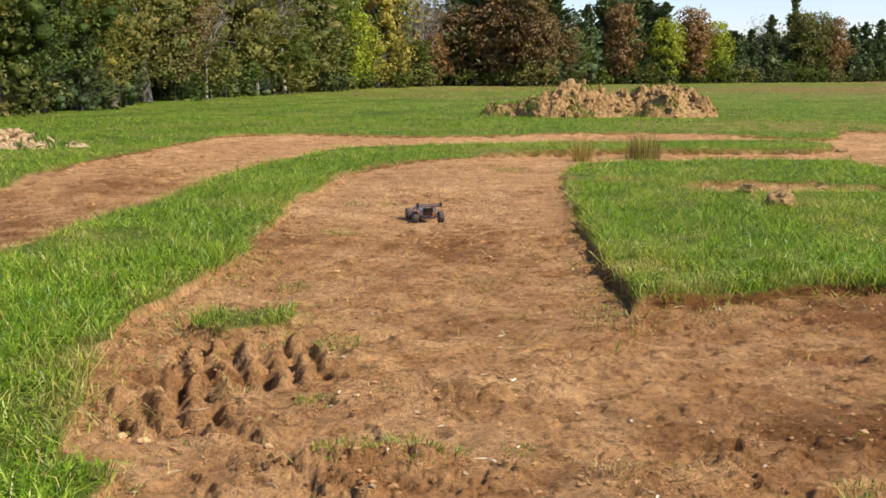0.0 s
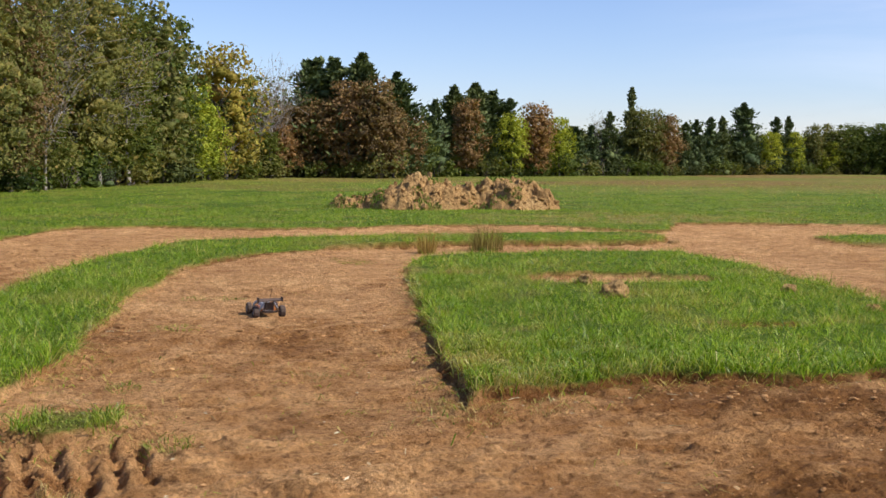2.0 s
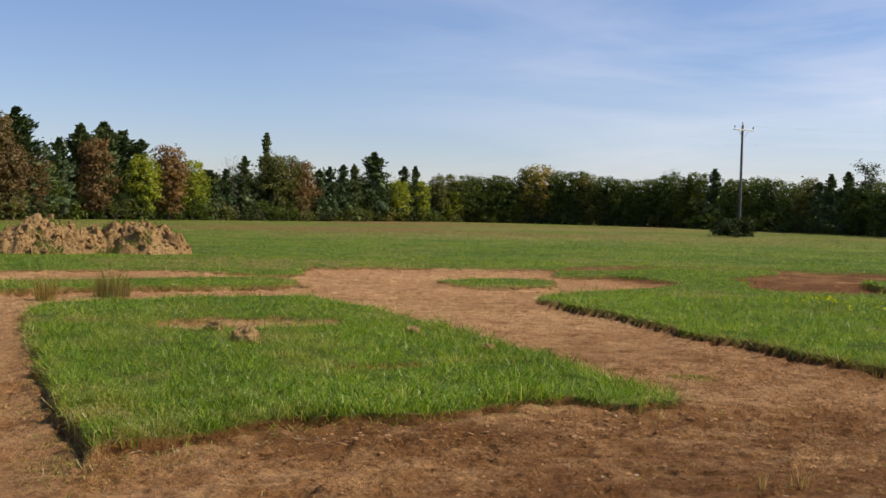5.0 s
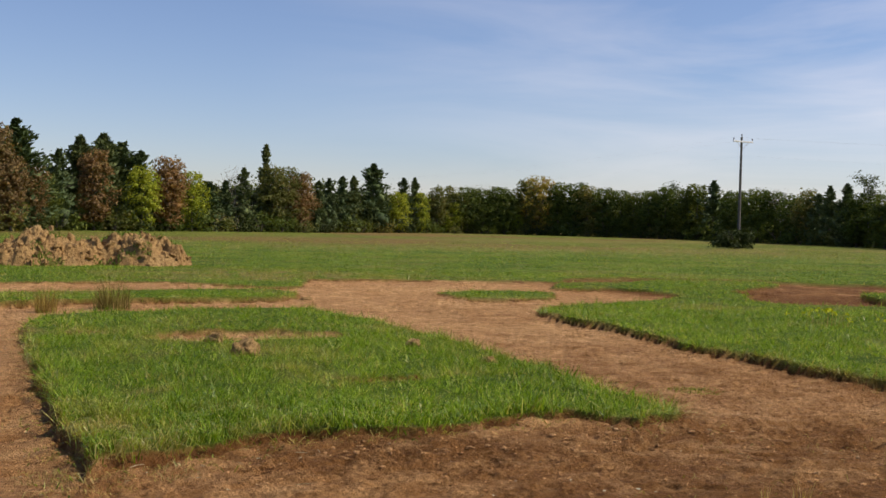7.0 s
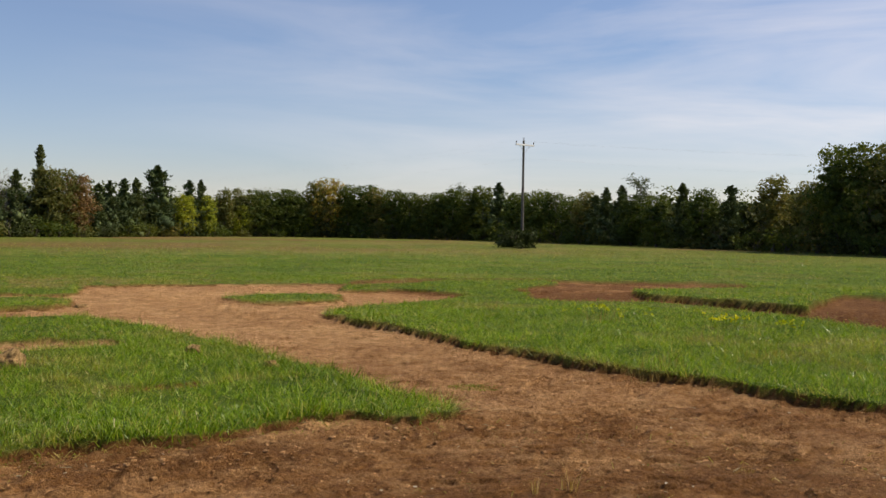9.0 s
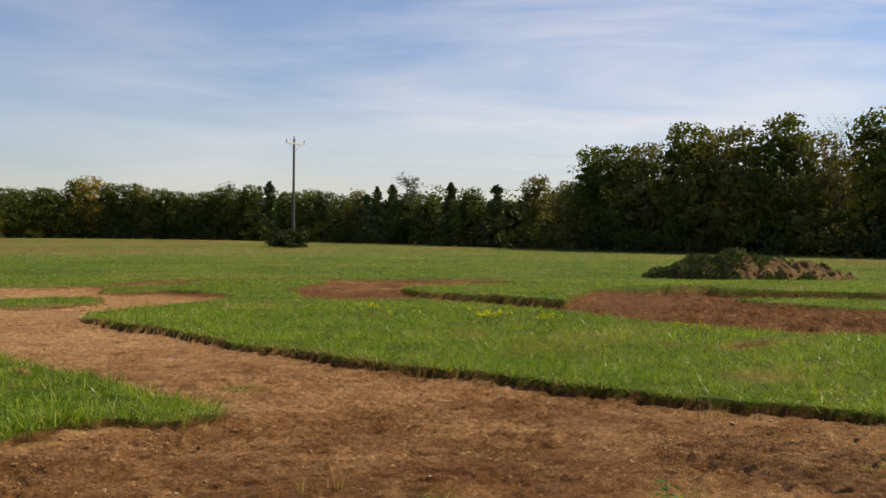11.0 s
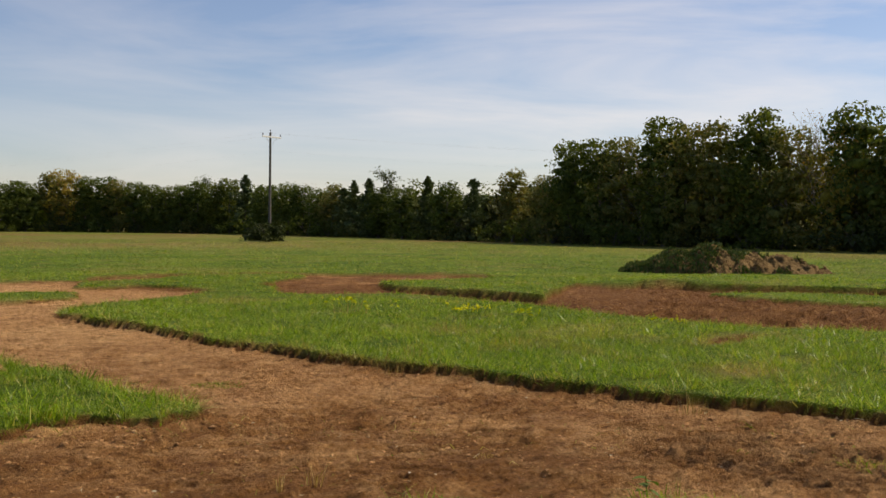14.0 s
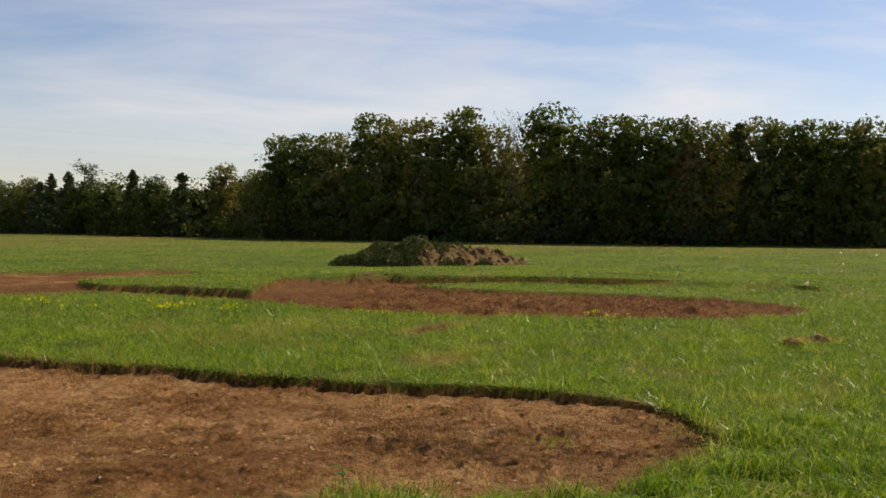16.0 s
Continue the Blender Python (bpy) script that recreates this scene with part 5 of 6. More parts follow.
# ---- utility pole and its lines ----
def utility_pole(x, y, tall, turn):
    root = tagged(new("utility_pole"), "weathered wooden utility pole with a pale crossarm", "utility pole")
    root.matrix_basis = pose(x, y, 0.0, 0, 0, turn)
    hs = np.linspace(-0.3, tall, 9)
    v, f = tubes([(np.column_stack([0 * hs, 0 * hs, hs]), 0.135 - 0.045 * np.clip(hs, 0, None) / tall)], 12)
    part("shaft", mesh_np("shaft", v, f, True), M_POLE, root)
    bm = bmesh.new()
    bmesh.ops.create_cone(bm, cap_ends=True, segments=12, radius1=0.118, radius2=0.03, depth=0.07, matrix=Matrix.Translation((0, 0, tall + 0.03)))
    part("cap", bm, M_POLE, root)
    bm = bmesh.new()
    bmesh.ops.create_cube(bm, size=1, matrix=Matrix.Translation((0, -0.16, tall - 0.36)) @ Matrix.Diagonal((2.3, 0.10, 0.13, 1)))
    bmesh.ops.bevel(bm, geom=bm.edges[:], offset=0.012, segments=1, affect="EDGES")
    arm = part("crossarm", bm, M_ARM, root, "pale painted timber crossarm")
    for sx in (-1.08, 0.0, 1.08):
        bm = bmesh.new()
        z = tall + (-0.23 if sx else 0.12)
        bmesh.ops.create_cone(bm, cap_ends=True, segments=10, radius1=0.02, radius2=0.02, depth=0.14, matrix=Matrix.Translation((sx, -0.16 if sx else 0, z)))
        bmesh.ops.create_cone(bm, cap_ends=True, segments=10, radius1=0.065, radius2=0.04, depth=0.07, matrix=Matrix.Translation((sx, -0.16 if sx else 0, z + 0.07)))
        bmesh.ops.create_cone(bm, cap_ends=True, segments=10, radius1=0.05, radius2=0.03, depth=0.06, matrix=Matrix.Translation((sx, -0.16 if sx else 0, z + 0.13)))
        part("insulator", bm, M_GLAZE, root, "brown glazed insulator")
    for s in (-1, 1):
        v, f = tubes([(np.array([[0.7 * s, -0.13, tall - 0.40], [0.35 * s, -0.11, tall - 0.7], [0.08 * s, -0.11, tall - 0.98]]), np.full(3, 0.016))], 6)
        part("brace", mesh_np("brace", v, f), M_STEEL, root)
    return root


POLE_XY, POLE_H, POLE_TURN = (62.6, 69.4), 9.25, 5.0
utility_pole(*POLE_XY, POLE_H, POLE_TURN)
pole_m = pose(*POLE_XY, 0, 0, 0, POLE_TURN)
for w_x, w_z in ((-1.08, POLE_H - 0.05), (1.08, POLE_H - 0.05), (0.14, POLE_H - 1.5)):
    for far_x, far_y in ((52.0, 190.0), (112.0, -25.0)):
        a_w = pole_m @ Vector((w_x, -0.16, w_z))
        b_w = Vector((far_x, far_y, w_z)) + Vector((w_x, 0, 0))
        q_w = np.linspace(0, 1, 26)[:, None]
        p_w = np.array(a_w)[None] * (1 - q_w) + np.array(b_w)[None] * q_w
        p_w[:, 2] -= (4 * q_w * (1 - q_w) * 2.2)[:, 0]
        v, f = tubes([(p_w, np.full(26, 0.0014))], 4)
        tagged(part("power_cable", mesh_np("power_cable", v, f), M_WIRE), "thin grey power cable strung from the pole", "cable", "cables on the pole")
bush = shrub(950, "deep", 1.45, 1.75, 3200, 0.10, "dark rounded bush around the foot of the pole", "bush", "bush at the pole")
bush.matrix_basis = pose(POLE_XY[0] - 0.9, POLE_XY[1] - 0.6, 0.05)


# ---- small things on the ground ----
def blade_tuft(name, label, x, y, blades, spread, tall, mat, seed, wide=0.006, category="grass tuft", group="grass tufts on the track", stems=False):
    """A tuft of separate blades or stalks rising from one root."""
    rng = np.random.default_rng(seed)
    a, r = rng.uniform(0, 2 * np.pi, blades), spread * np.sqrt(rng.uniform(0, 1, blades))
    bx, by = np.cos(a) * r, np.sin(a) * r
    z0 = ground_z(x + bx, y + by) - gz(x, y)
    h = tall * rng.uniform(0.5, 1.1, blades) * (1 - 0.4 * r / spread)
    lean = rng.uniform(0.05, 0.45, blades) if stems else rng.uniform(0.3, 1.7, blades)
    h = h * (rng.uniform(0.45, 1.15, blades) if stems else 1.0)
    dx, dy = np.cos(a + rng.normal(0, 0.8, blades)) * lean * h, np.sin(a + rng.normal(0, 0.8, blades)) * lean * h
    turn = rng.uniform(0, np.pi, blades)
    sx, sy = np.cos(turn) * wide / 2, np.sin(turn) * wide / 2
    p, side = np.column_stack([bx, by, z0 - 0.01]), np.column_stack([sx, sy, 0 * sx])
    mid, tip = p + np.column_stack([dx * 0.35, dy * 0.35, h * 0.6]), p + np.column_stack([dx, dy, h * (1 - 0.4 * lean)])
    v = np.stack([p - side, p + side, mid + side, tip, mid - side], 1).reshape(-1, 3)
    f = (np.arange(blades)[:, None, None] * 5 + np.array([[0, 1, 2], [0, 2, 4], [4, 2, 3]])[None]).reshape(-1, 3)
    me = mesh_np(name, v, f)
    me.attributes.new("dry", "FLOAT", "POINT").data.foreach_set("value", np.repeat((rng.uniform(size=blades) < 0.4) * 0.9, 5).astype(np.float32))
    return tagged(part(name, me, mat, None, "", pose(x, y, gz(x, y))), label, category, group)


# x, y, spread, height, living
TUFTS = [(4.6, 4.2, 0.16, 0.10, 1), (5.2, 3.4, 0.14, 0.09, 1), (3.2, 4.25, 0.14, 0.09, 1), (7.0, 8.4, 0.25, 0.07, 1), (-1.3, 7.65, 0.13, 0.10, 1), (0.04, 7.94, 0.13, 0.09, 0), (-0.84, 5.02, 0.10, 0.09, 1), (-0.83, 6.12, 0.16, 0.12, 1), (-1.23, 10.3, 0.28, 0.08, 1),
         (-0.85, 12.5, 0.22, 0.07, 1), (-1.24, 12.5, 0.18, 0.07, 1), (0.81, 16.6, 0.35, 0.09, 1), (-0.35, 4.28, 0.25, 0.12, 1), (-0.62, 4.2, 0.16, 0.10, 1),
         (0.41, 3.95, 0.16, 0.10, 0), (1.35, 3.92, 0.15, 0.08, 1), (-1.25, 5.3, 0.10, 0.10, 0), (1.05, 9.9, 0.2, 0.08, 0), (0.75, 6.9, 0.2, 0.1, 0), (-1.3, 5.22, 0.12, 0.08, 0), (-1.0, 4.75, 0.12, 0.06, 0), (1.0, 6.55, 0.22, 0.10, 0), (1.45, 6.75, 0.2, 0.09, 0), (0.1, 4.35, 0.10, 0.05, 1), (0.75, 4.05, 0.2, 0.07, 0), (0.25, 6.9, 0.2, 0.04, 0), (7.55, 2.35, 0.2, 0.12, 1), (6.05, 2.65, 0.18, 0.12, 1), (6.1, 4.5, 0.08, 0.06, 0), (0.69, 17.0, 0.35, 0.10, 0), (-0.1, 12.9, 0.2, 0.05, 0)]
for k_t, (tx, ty, ts, th, live) in enumerate(TUFTS):
    blade_tuft("grass_tuft", "small green grass tuft on bare clay" if live else "small straw-coloured tuft on bare clay", tx, ty, int(45 + 420 * ts), ts * 0.9, th * 0.85, M_GRASS if live else M_STRAW, 500 + k_t, 0.004)["kind"] = "stuff"
blade_tuft("weed_clump", "low weedy clump of earth and leaves on the track", 7.0, 8.45, 200, 0.28, 0.06, M_GRASS, 540, 0.005, "weeds", "weeds on the track")["kind"] = "stuff"
blade_tuft("dry_weed", "upright brown dry weed stalks in the grass", 3.2, 18.7, 520, 0.30, 0.80, M_DRYWEED, 541, 0.0045, "dry weeds", "dry weed stalks", True)
blade_tuft("dry_weed", "upright brown dry weed stalks in the grass", 2.1, 18.3, 260, 0.16, 0.66, M_DRYWEED, 542, 0.0045, "dry weeds", "dry weed stalks", True)
for k_t, (tx, ty, ts, th) in enumerate(((4.45, 4.78, 0.02, 0.22), (4.7, 4.75, 0.05, 0.26), (10.25, 0.7, 0.10, 0.6), (7.5, 0.8, 0.12, 0.36), (13.2, 12.6, 0.3, 0.4), (12.0, 9.5, 0.25, 0.4), (9.35, 7.9, 0.2, 0.28), (8.85, 7.85, 0.22, 0.26), (8.8, 4.25, 0.2, 0.24), (11.2, 7.9, 0.3, 0.30), (13.4, 15.6, 0.3, 0.36))):
    blade_tuft("weed_stalk", "thin brownish weed stalks standing in the grass", tx, ty, int(14 + 130 * ts), ts, th, M_STRAW if k_t != 3 else M_WEED, 560 + k_t, 0.004, "weeds", "weed stalks by the track", True)["kind"] = "stuff"


def flower_patch(x, y, n, spread, seed):
    """Yellow wild flowers: stalks with small many-petalled heads."""
    rng = np.random.default_rng(seed)
    root = tagged(new("wildflower_patch"), "patch of small yellow wild flowers in grass", "flowers", "yellow wild flowers")
    root.matrix_basis = pose(x, y, gz(x, y))
    px, py = rng.normal(0, spread, n), rng.normal(0, spread, n)
    pz = rng.uniform(0.14, 0.22, n)
    paths = [(np.array([[a, b, 0.0], [a + 0.01, b, c * 0.6], [a + 0.02, b + 0.01, c]]), np.array([0.003, 0.003, 0.002])) for a, b, c in zip(px, py, pz)]
    v, f = tubes(paths, 4)
    part("stalk", mesh_np("stalk", v, f), M_WEED, root)["kind"] = "stuff"
    c = np.repeat(np.column_stack([px + 0.02, py + 0.01, pz]), 6, 0) + rng.normal(0, 0.016, (6 * n, 3))
    v, f = leaf_quads(rng, c, 0.021, 0.7)
    part("blossom", mesh_np("blossom", v, f), M_FLOWER, root, "yellow blossoms")["kind"] = "stuff"
    return root


for k_f, (fx, fy, fn, fs) in enumerate(((13.7, 13.2, 18, 0.22), (13.9, 10.7, 18, 0.2), (14.0, 9.6, 11, 0.12), (14.5, 7.2, 9, 0.25), (13.2, 12.0, 6, 0.25), (15.4, 4.1, 8, 0.3))):
    flower_patch(fx, fy, fn, fs, 600 + k_f)


def seedling(x, y, tall, turn):
    """A small broad-leaved sapling with a few dark leaves on one stem."""
    rng = np.random.default_rng(571)
    root = tagged(new("seedling"), "small dark green broad-leaved seedling at the track's edge", "seedling")
    root.matrix_basis = pose(x, y, gz(x, y), 0, 0, turn)
    v, f = tubes([(np.array([[0, 0, -0.02], [0.01, 0, tall * 0.5], [0.02, 0.01, tall]]), np.array([0.005, 0.004, 0.002]))], 6)
    part("stem", mesh_np("stem", v, f, True), M_WEED, root)
    for k in range(7):
        bm = bmesh.new()
        long, wide = rng.uniform(0.07, 0.10), rng.uniform(0.028, 0.038)
        rows = [(q, wide * math.sin(math.pi * q ** 0.8) ** 0.8) for q in (0.0, 0.2, 0.45, 0.7, 0.9, 1.0)]
        ring = [[bm.verts.new((q * long, side * w, 0.25 * abs(side) * w - 0.35 * long * q * q)) for side in (-1, 0, 1)] for q, w in rows]
        for a, b in zip(ring, ring[1:]):
            for i in (0, 1):
                bm.faces.new((a[i], a[i + 1], b[i + 1], b[i]))
        part("leaf", bm, M_WEED, root, "", pose(0.01, 0, tall * (0.45 + 0.08 * k), 0, rng.uniform(-35, 15), 137 * k))
    return root


seedling(5.55, 2.95, 0.20, 20)


def lump(name, label, x, y, size, seed, mat, squash=0.7, category="clod", group="clods of earth", bits=3, subdiv=3):
    """A broken clod or stone with a craggy surface."""
    rng = random.Random(seed)
    bm = bmesh.new()
    for k in range(bits):
        s = size * (1.0 if k == 0 else rng.uniform(0.35, 0.7))
        m = Matrix.Translation((0 if k == 0 else rng.uniform(-1, 1) * size * 0.9, 0 if k == 0 else rng.uniform(-0.7, 0.7) * size, s * squash * 0.45)) @ Matrix.Diagonal((s * rng.uniform(0.9, 1.3), s * rng.uniform(0.7, 1.0), s * squash, 1))
        bmesh.ops.create_icosphere(bm, subdivisions=subdiv, radius=1, matrix=m)
    for v in bm.verts:
        n = noise.noise(v.co * (2.2 / size) + Vector((seed, 0, 0))) * 0.35 + noise.noise(v.co * (6.0 / size)) * 0.16
        v.co += v.co.normalized() * n * size
        v.co.z = max(v.co.z, -0.03)
    return tagged(part(name, bm, mat, None, "", pose(x, y, gz(x, y) - size * 0.08, 0, 0, rng.uniform(0, 360))), label, category, group)


lump("earth_clod", "large broken clod of tan clay on grass", 3.42, 11.8, 0.155, 3, M_SAND, 0.85, bits=6)
lump("earth_clod", "dark clod of clay beside sandy bare ground", 3.45, 13.1, 0.11, 4, M_SAND, 0.8, bits=4)
lump("earth_clod", "low ridge of sandy clods in the grass", 3.15, 13.75, 0.14, 5, M_SAND, 0.5, bits=5)
lump("earth_clod", "brown clod lying in green grass", 5.6, 12.0, 0.09, 6, M_SAND, 0.7, bits=3)
lump("earth_clod", "brown clod lying in green grass", 5.75, 10.4, 0.08, 7, M_SAND, 0.7, bits=3)
lump("earth_clod", "dark clod of soil lying in grass", 14.2, 1.4, 0.12, 8, M_SAND, 0.7, bits=3)
lump("earth_clod", "dark clod of soil lying in grass", 15.05, 1.15, 0.12, 9, M_SAND, 0.8, bits=3)
lump("earth_clod", "light clod beside the tip of turf", 7.05, 19.9, 0.10, 10, M_SAND, 0.5, bits=3)
for k_s, (sx_, sy_, ss_) in enumerate(((-0.65, 5.09, 0.022), (-1.62, 4.55, 0.03), (-1.5, 4.45, 0.03), (-0.95, 4.3, 0.025), (5.35, 5.25, 0.02), (5.0, 7.0, 0.022), (6.1, 5.6, 0.02), (-1.05, 8.3, 0.024), (1.6, 4.6, 0.025), (2.0, 5.0, 0.02), (0.9, 4.7, 0.022))):
    lump("stone", "small pale stone on the clay track", sx_, sy_, ss_ * 0.8, 20 + k_s, M_STONE, 0.7, "stone", "loose stones", 1, 2)


def build_crumbs():
    """Crumbs of clay and grit strewn over the bare earth."""
    rng = np.random.default_rng(91)
    n = 52000
    r, a = 3.4 * np.exp(rng.uniform(0, 1.95, n)), np.radians(rng.uniform(-88, 26, n))
    x, y = -np.sin(a) * r, np.cos(a) * r
    d = bare(x, y)
    keep = (d < -0.03) & (rng.uniform(size=n) < (1.15 - 0.85 * step(7, 12, r)) * 0.15 + 1.3 * step(0.4, 0.75, fbm(x, y, 0.8, 95, 2)) + 0.5 * np.exp(-((d + 0.15) / 0.15) ** 2))
    x, y, d = x[keep], y[keep], d[keep]
    z = height(x, y, d)
    s = (0.004 + 0.017 * rng.uniform(size=len(x)) ** 4) * np.clip(np.hypot(x, y) / 7, 0.7, 1.2)
    base = np.array([[1, 0, 0], [-0.5, 0.87, 0], [-0.5, -0.87, 0], [0.1, 0.1, 0.62], [0, 0, -0.6]])
    tri = np.array([[0, 1, 3], [1, 2, 3], [2, 0, 3], [1, 0, 4], [2, 1, 4], [0, 2, 4]])
    spin = rng.uniform(0, 6.28, len(x))
    c, q = np.cos(spin)[:, None], np.sin(spin)[:, None]
    b = base[None] * rng.uniform(0.6, 1.3, (len(x), 5, 1))
    v = np.stack([b[..., 0] * c - b[..., 1] * q, b[..., 0] * q + b[..., 1] * c, b[..., 2]], -1) * s[:, None, None] + np.stack([x, y, z], -1)[:, None]
    f = np.arange(len(x))[:, None, None] * 5 + tri[None]
    return tagged(part("clay_crumbs", mesh_np("clay_crumbs", v.reshape(-1, 3), f.reshape(-1, 3)), M_CRUMB), "crumbs of clay and grit on the track", "gravel", kind="stuff")


def build_clods():
    """Broken clods lying on the turned earth near the foot of the path."""
    rng = np.random.default_rng(92)
    bm = bmesh.new()
    bmesh.ops.create_icosphere(bm, subdivisions=1, radius=1)
    ball = np.array([v.co[:] for v in bm.verts])
    tri = np.array([[v.index for v in f.verts] for f in bm.faces])
    bm.free()
    pts = []
    for cx, cy, sx, sy, n in ((-1.4, 5.8, 0.4, 0.3, 130), (-1.5, 4.75, 0.3, 0.25, 150), (-0.5, 4.0, 0.35, 0.16, 90), (-0.05, 5.15, 0.35, 0.2, 170), (0.45, 3.9, 0.3, 0.12, 120), (1.1, 4.4, 0.4, 0.25, 120),
                              (2.0, 5.0, 0.6, 0.35, 120), (3.5, 6.8, 1.1, 0.2, 260), (-0.7, 9.9, 0.9, 0.4, 120), (6.2, 5.2, 0.9, 0.7, 160), (0.0, 7.0, 1.2, 1.6, 110), (8.6, 3.0, 0.7, 0.9, 120)):
        pts.append(np.column_stack([rng.normal(cx, sx, n), rng.normal(cy, sy, n)]))
    p = np.concatenate(pts)
    d = bare(p[:, 0], p[:, 1])
    p = p[d < -0.02]
    n = len(p)
    size = (0.005 + 0.016 * rng.uniform(size=n) ** 3.0) * np.clip(np.hypot(p[:, 0], p[:, 1]) / 6, 0.85, 1.5)
    b = ball[None] * rng.uniform(0.65, 1.25, (n, len(ball), 1)) * np.stack([rng.uniform(0.8, 1.4, n), rng.uniform(0.8, 1.3, n), rng.uniform(0.35, 0.65, n)], -1)[:, None]
    v = b * size[:, None, None] + np.column_stack([p, ground_z(p[:, 0], p[:, 1]) + size * 0.25])[:, None]
    f = np.arange(n)[:, None, None] * len(ball) + tri[None]
    return tagged(part("clay_clods", mesh_np("clay_clods", v.reshape(-1, 3), f.reshape(-1, 3)), M_CLOD), "broken clods of reddish clay on turned earth", "clods", kind="stuff")


build_clods()
build_crumbs()


def build_litter():
    """Fallen leaves and straw lying on the bare earth."""
    rng = np.random.default_rng(93)
    n = 2200
    r, a = 3.5 * np.exp(rng.uniform(0, 1.6, n)), np.radians(rng.uniform(-88, 26, n))
    x, y = -np.sin(a) * r, np.cos(a) * r
    d = bare(x, y)
    keep = (d < 0.0) & (rng.uniform(size=n) < 0.25 + np.exp(-((d + 0.1) / 0.3) ** 2))
    x, y, d = x[keep], y[keep], d[keep]
    flat = np.column_stack([rng.normal(size=(len(x), 2)), 0.15 * rng.normal(size=len(x))])
    flat /= np.linalg.norm(flat, axis=1, keepdims=True)
    side = np.column_stack([-flat[:, 1], flat[:, 0], 0.3 * rng.normal(size=len(x))])
    s = rng.uniform(0.008, 0.022, (len(x), 1))
    w = rng.choice([0.12, 0.5, 0.7], (len(x), 1))
    c = np.column_stack([x, y, height(x, y, d) + 0.008])
    v = np.stack([c - flat * s, c + side * s * w, c + flat * s, c - side * s * w], 1).reshape(-1, 3)
    return tagged(part("leaf_litter", mesh_np("leaf_litter", v, np.arange(len(v)).reshape(-1, 4)), M_LITTER), "pale fallen leaves and straw on the clay", "leaf litter", kind="stuff")


build_litter()


def build_pale_leaves():
    """Bleached, curled leaves and wisps of straw lying on the clay."""
    rng = np.random.default_rng(94)
    n = 300
    r, a = 3.7 * np.exp(rng.uniform(0, 1.2, n)), np.radians(rng.uniform(-85, 24, n))
    x, y = -np.sin(a) * r, np.cos(a) * r
    d = bare(x, y)
    x, y, d = x[d < -0.02], y[d < -0.02], d[d < -0.02]
    n = len(x)
    turn = rng.uniform(0, 6.28, n)
    wisp = rng.uniform(size=n) < 0.45
    along = np.column_stack([np.cos(turn), np.sin(turn), rng.normal(0, 0.12, n)])
    side = np.column_stack([-np.sin(turn), np.cos(turn), 0 * turn])
    half = np.where(wisp, rng.uniform(0.03, 0.07, n), rng.uniform(0.012, 0.026, n))[:, None]
    wide = np.where(wisp, 0.0026, 0.42 * half[:, 0])[:, None]
    curl = np.where(wisp, 0.004, rng.uniform(0.2, 0.6, n) * wide[:, 0])[:, None] * np.array([0, 0, 1.0])
    bend = side * (rng.normal(0, 0.25, (n, 1)) * half)
    c = np.column_stack([x, y, height(x, y, d) + 0.006])
    v = np.stack([c - along * half, c - along * half * 0.3 + side * wide + curl + bend, c + along * half * 0.4 + side * wide * 0.9 + curl + bend, c + along * half,
                  c + along * half * 0.4 - side * wide * 0.9 + curl + bend, c - along * half * 0.3 - side * wide + curl + bend, c + bend], 1).reshape(-1, 3)
    f = np.arange(n)[:, None, None] * 7 + np.array([[0, 1, 6], [1, 2, 6], [2, 3, 6], [3, 4, 6], [4, 5, 6], [5, 0, 6]])[None]
    return tagged(part("fallen_leaves", mesh_np("fallen_leaves", v, f.reshape(-1, 3)), M_PALELEAF), "bleached curled leaves and straw wisps on clay", "fallen leaves", kind="stuff")


build_pale_leaves()


# ---- model car ----
def box_bm(sx, sy, sz, at=(0, 0, 0), bevel=0.0, taper=None, turn=(0, 0, 0)):
    bm = bmesh.new()
    bmesh.ops.create_cube(bm, size=1)
    for v in bm.verts:
        if taper and v.co.z > 0:
            v.co.x, v.co.y = v.co.x * taper[0], v.co.y * taper[1]
        v.co = Vector((v.co.x * sx, v.co.y * sy, v.co.z * sz))
    if bevel:
        bmesh.ops.bevel(bm, geom=bm.edges[:], offset=bevel, segments=2, affect="EDGES")
    bm.transform(pose(*at, *turn))
    return bm


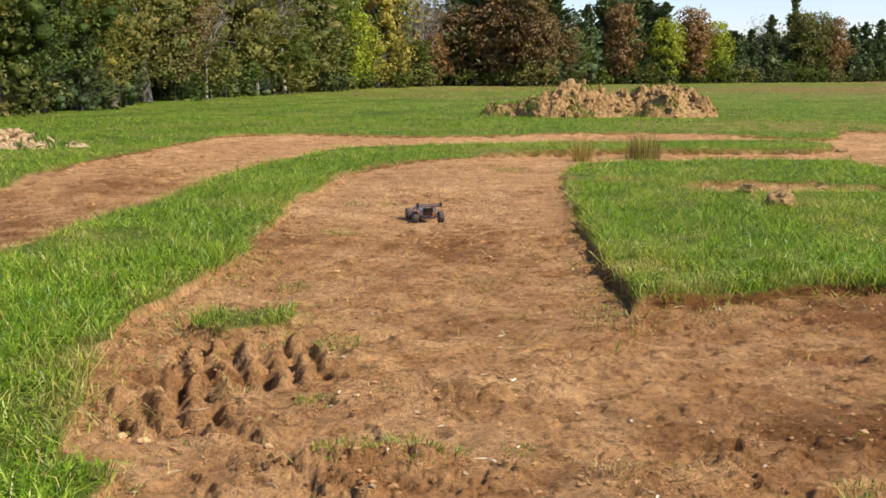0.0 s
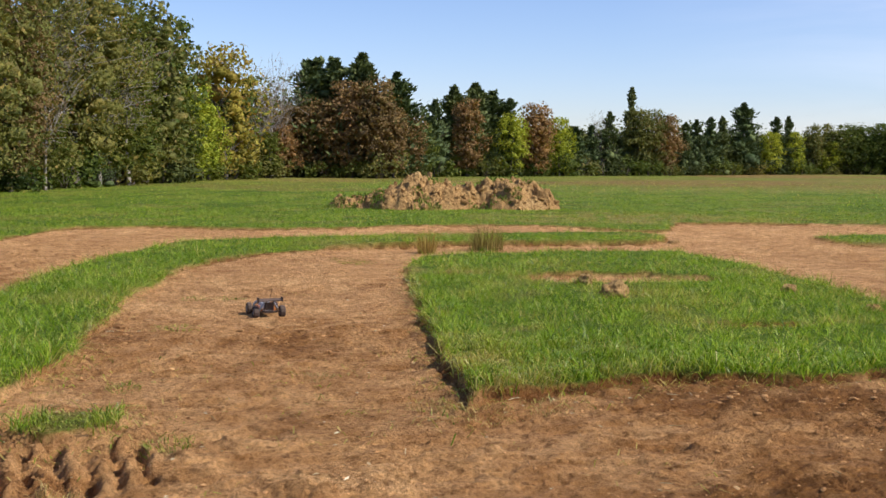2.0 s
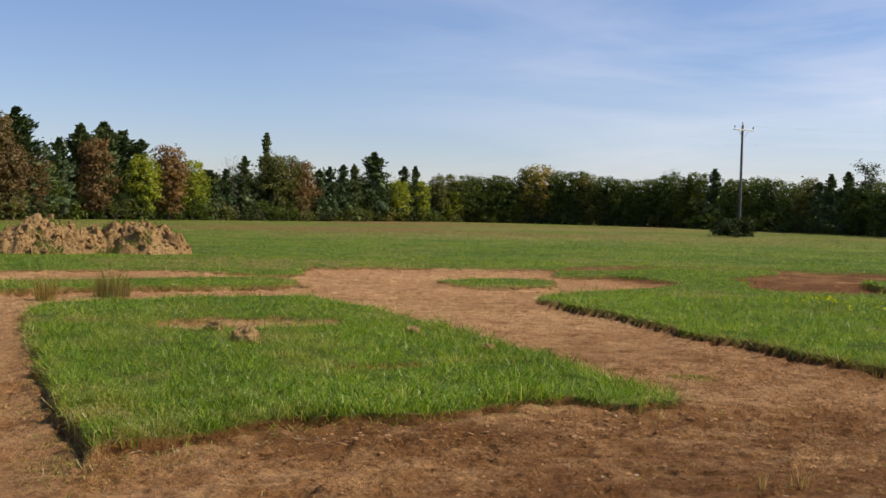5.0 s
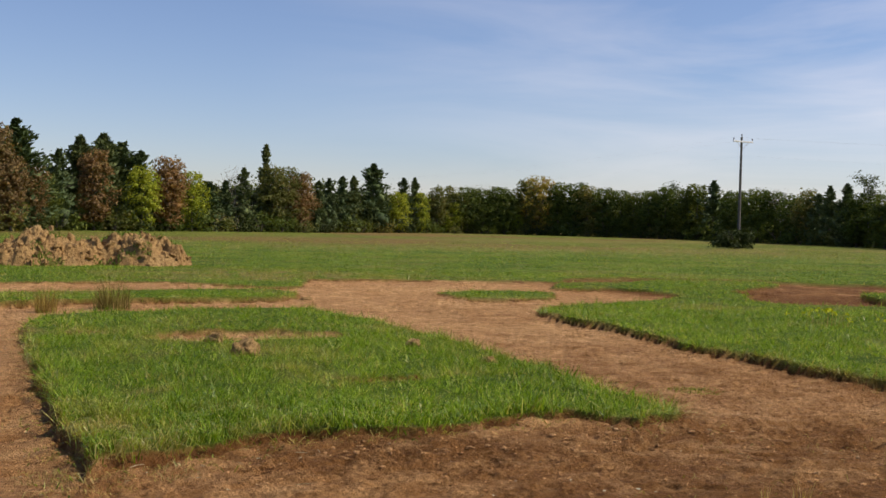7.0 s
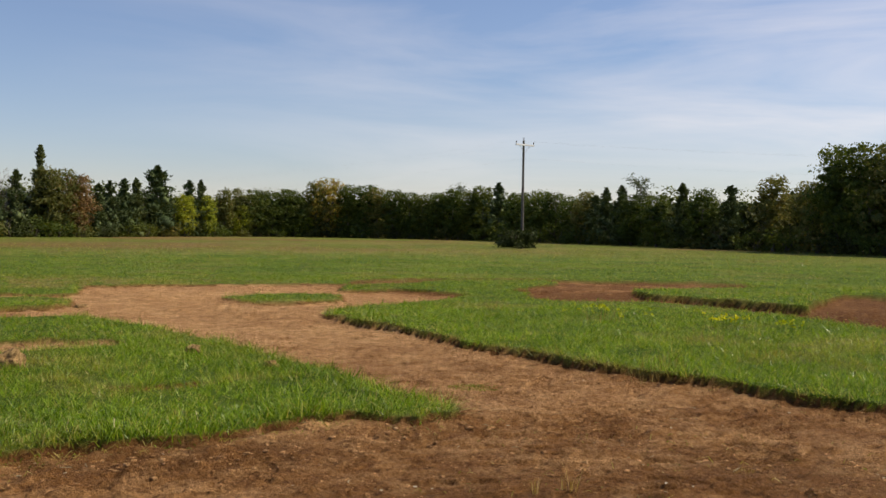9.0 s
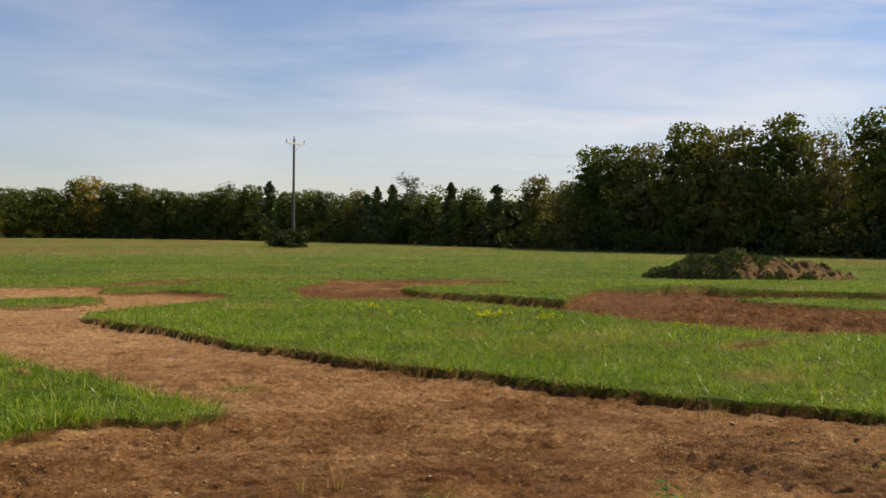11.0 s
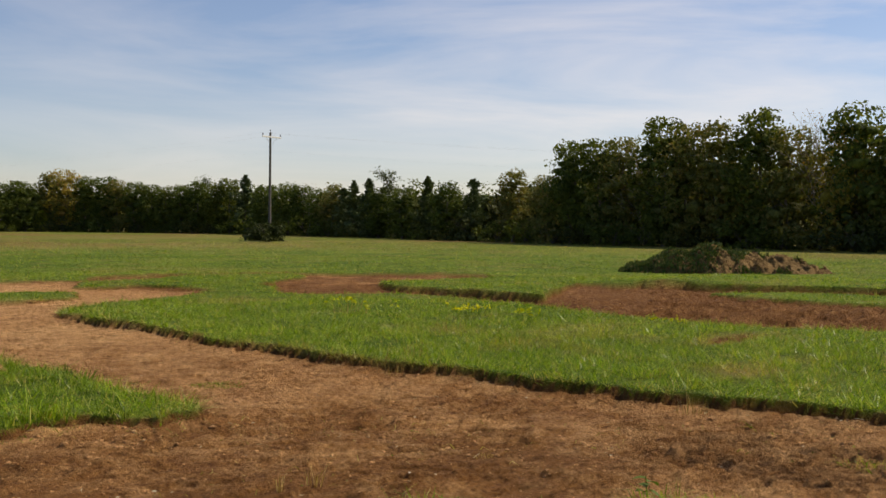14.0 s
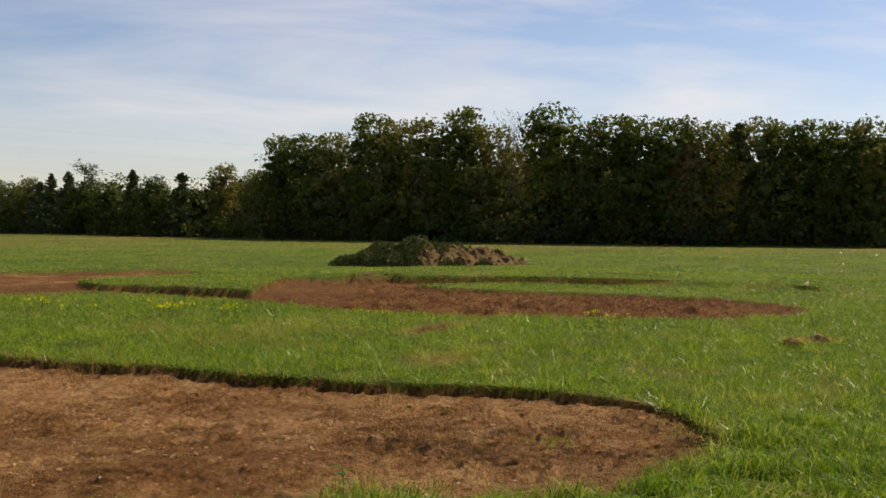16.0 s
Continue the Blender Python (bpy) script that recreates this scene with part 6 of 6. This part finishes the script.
def model_car(x, y, turn):
    """An off-road model buggy, about half a metre long, nose along its own y axis."""
    root = tagged(new("model_car"), "cream and black radio-controlled off-road buggy on the track", "model car")
    root.matrix_basis = pose(x, y, gz(x, y) + 0.002, 0, 0, turn)
    part("chassis", box_bm(0.11, 0.38, 0.012, (0, 0, 0.055), 0.004), M_BLACK, root)
    part("body_shell", box_bm(0.12, 0.26, 0.085, (0, 0.015, 0.105), 0.018, (0.62, 0.55)), M_BODY, root, "cream painted body shell")
    part("nose", box_bm(0.075, 0.13, 0.04, (0, 0.175, 0.082), 0.012, (0.7, 0.8)), M_ORANGE, root, "orange nose")
    part("side_panel", box_bm(0.03, 0.2, 0.05, (-0.07, -0.02, 0.08), 0.008), M_ORANGE, root)
    part("side_panel", box_bm(0.03, 0.2, 0.05, (0.07, -0.02, 0.08), 0.008), M_ORANGE, root)
    part("front_bumper", box_bm(0.13, 0.03, 0.02, (0, 0.25, 0.06), 0.006), M_BLACK, root)
    wing = part("rear_wing", box_bm(0.24, 0.075, 0.008, (0, -0.225, 0.185), 0.003, None, (14, 0, 0)), M_BLACK, root, "black rear wing")
    for s in (-1, 1):
        part("end_plate", box_bm(0.006, 0.085, 0.045, (0.12 * s, -0.225, 0.188), 0.002), M_BLACK, wing)
        part("wing_mount", box_bm(0.010, 0.02, 0.09, (0.035 * s, -0.205, 0.142), 0.002), M_BLACK, root)
    for sy, tower in ((0.16, 0.13), (-0.165, 0.145)):
        part("shock_tower", box_bm(0.10, 0.008, 0.08, (0, sy, tower - 0.03), 0.002), M_BLACK, root)
        part("axle", mesh_np("axle", *tubes([(np.array([[-0.14, sy, 0.058], [0, sy, 0.062], [0.14, sy, 0.058]]), np.full(3, 0.006))], 6)), M_BLACK, root)
        for s in (-1, 1):
            v, f = tubes([(np.array([[0.05 * s, sy, tower], [0.075 * s, sy, 0.105], [0.105 * s, sy, 0.06]]), np.array([0.012, 0.012, 0.006]))], 8)
            part("shock_absorber", mesh_np("shock_absorber", v, f, True), M_STEEL, root)
            w = 0.047 if sy > 0 else 0.055
            wheel = new("wheel")
            wheel.parent = root
            wheel.matrix_basis = pose(0.135 * s, sy, 0.058)
            ang = np.linspace(0, 2 * np.pi, 22, endpoint=False)
            prof = [(-w / 2, 0.034), (-w / 2, 0.052), (-w / 2 + 0.008, 0.058), (w / 2 - 0.008, 0.058), (w / 2, 0.052), (w / 2, 0.034)]
            vv = np.array([(px, math.cos(a) * pr * (1.03 if (i % 2 and pr > 0.055) else 1), math.sin(a) * pr * (1.03 if (i % 2 and pr > 0.055) else 1)) for px, pr in prof for i, a in enumerate(ang)])
            ff = np.array([(i * 22 + k, i * 22 + (k + 1) % 22, (i + 1) * 22 + (k + 1) % 22, (i + 1) * 22 + k) for i in range(5) for k in range(22)])
            part("tyre", mesh_np("tyre", vv, ff), M_TYRE, wheel, "black knobbly tyre")
            bm = bmesh.new()
            bmesh.ops.create_cone(bm, cap_ends=True, segments=18, radius1=0.036, radius2=0.036, depth=w * 0.8, matrix=pose(0, 0, 0, 0, 90, 0))
            bmesh.ops.create_cone(bm, cap_ends=True, segments=8, radius1=0.012, radius2=0.008, depth=0.012, matrix=pose(w * 0.42 * s, 0, 0, 0, 90 * s, 0))
            part("rim", bm, M_RIM, wheel, "pale nylon rim")
    part("antenna", mesh_np("antenna", *tubes([(np.array([[0.03, -0.05, 0.1], [0.035, -0.07, 0.2], [0.05, -0.11, 0.29]]), np.array([0.003, 0.0025, 0.002]))], 5)), M_BLACK, root)
    return root


model_car(-0.43, 11.2, 14)
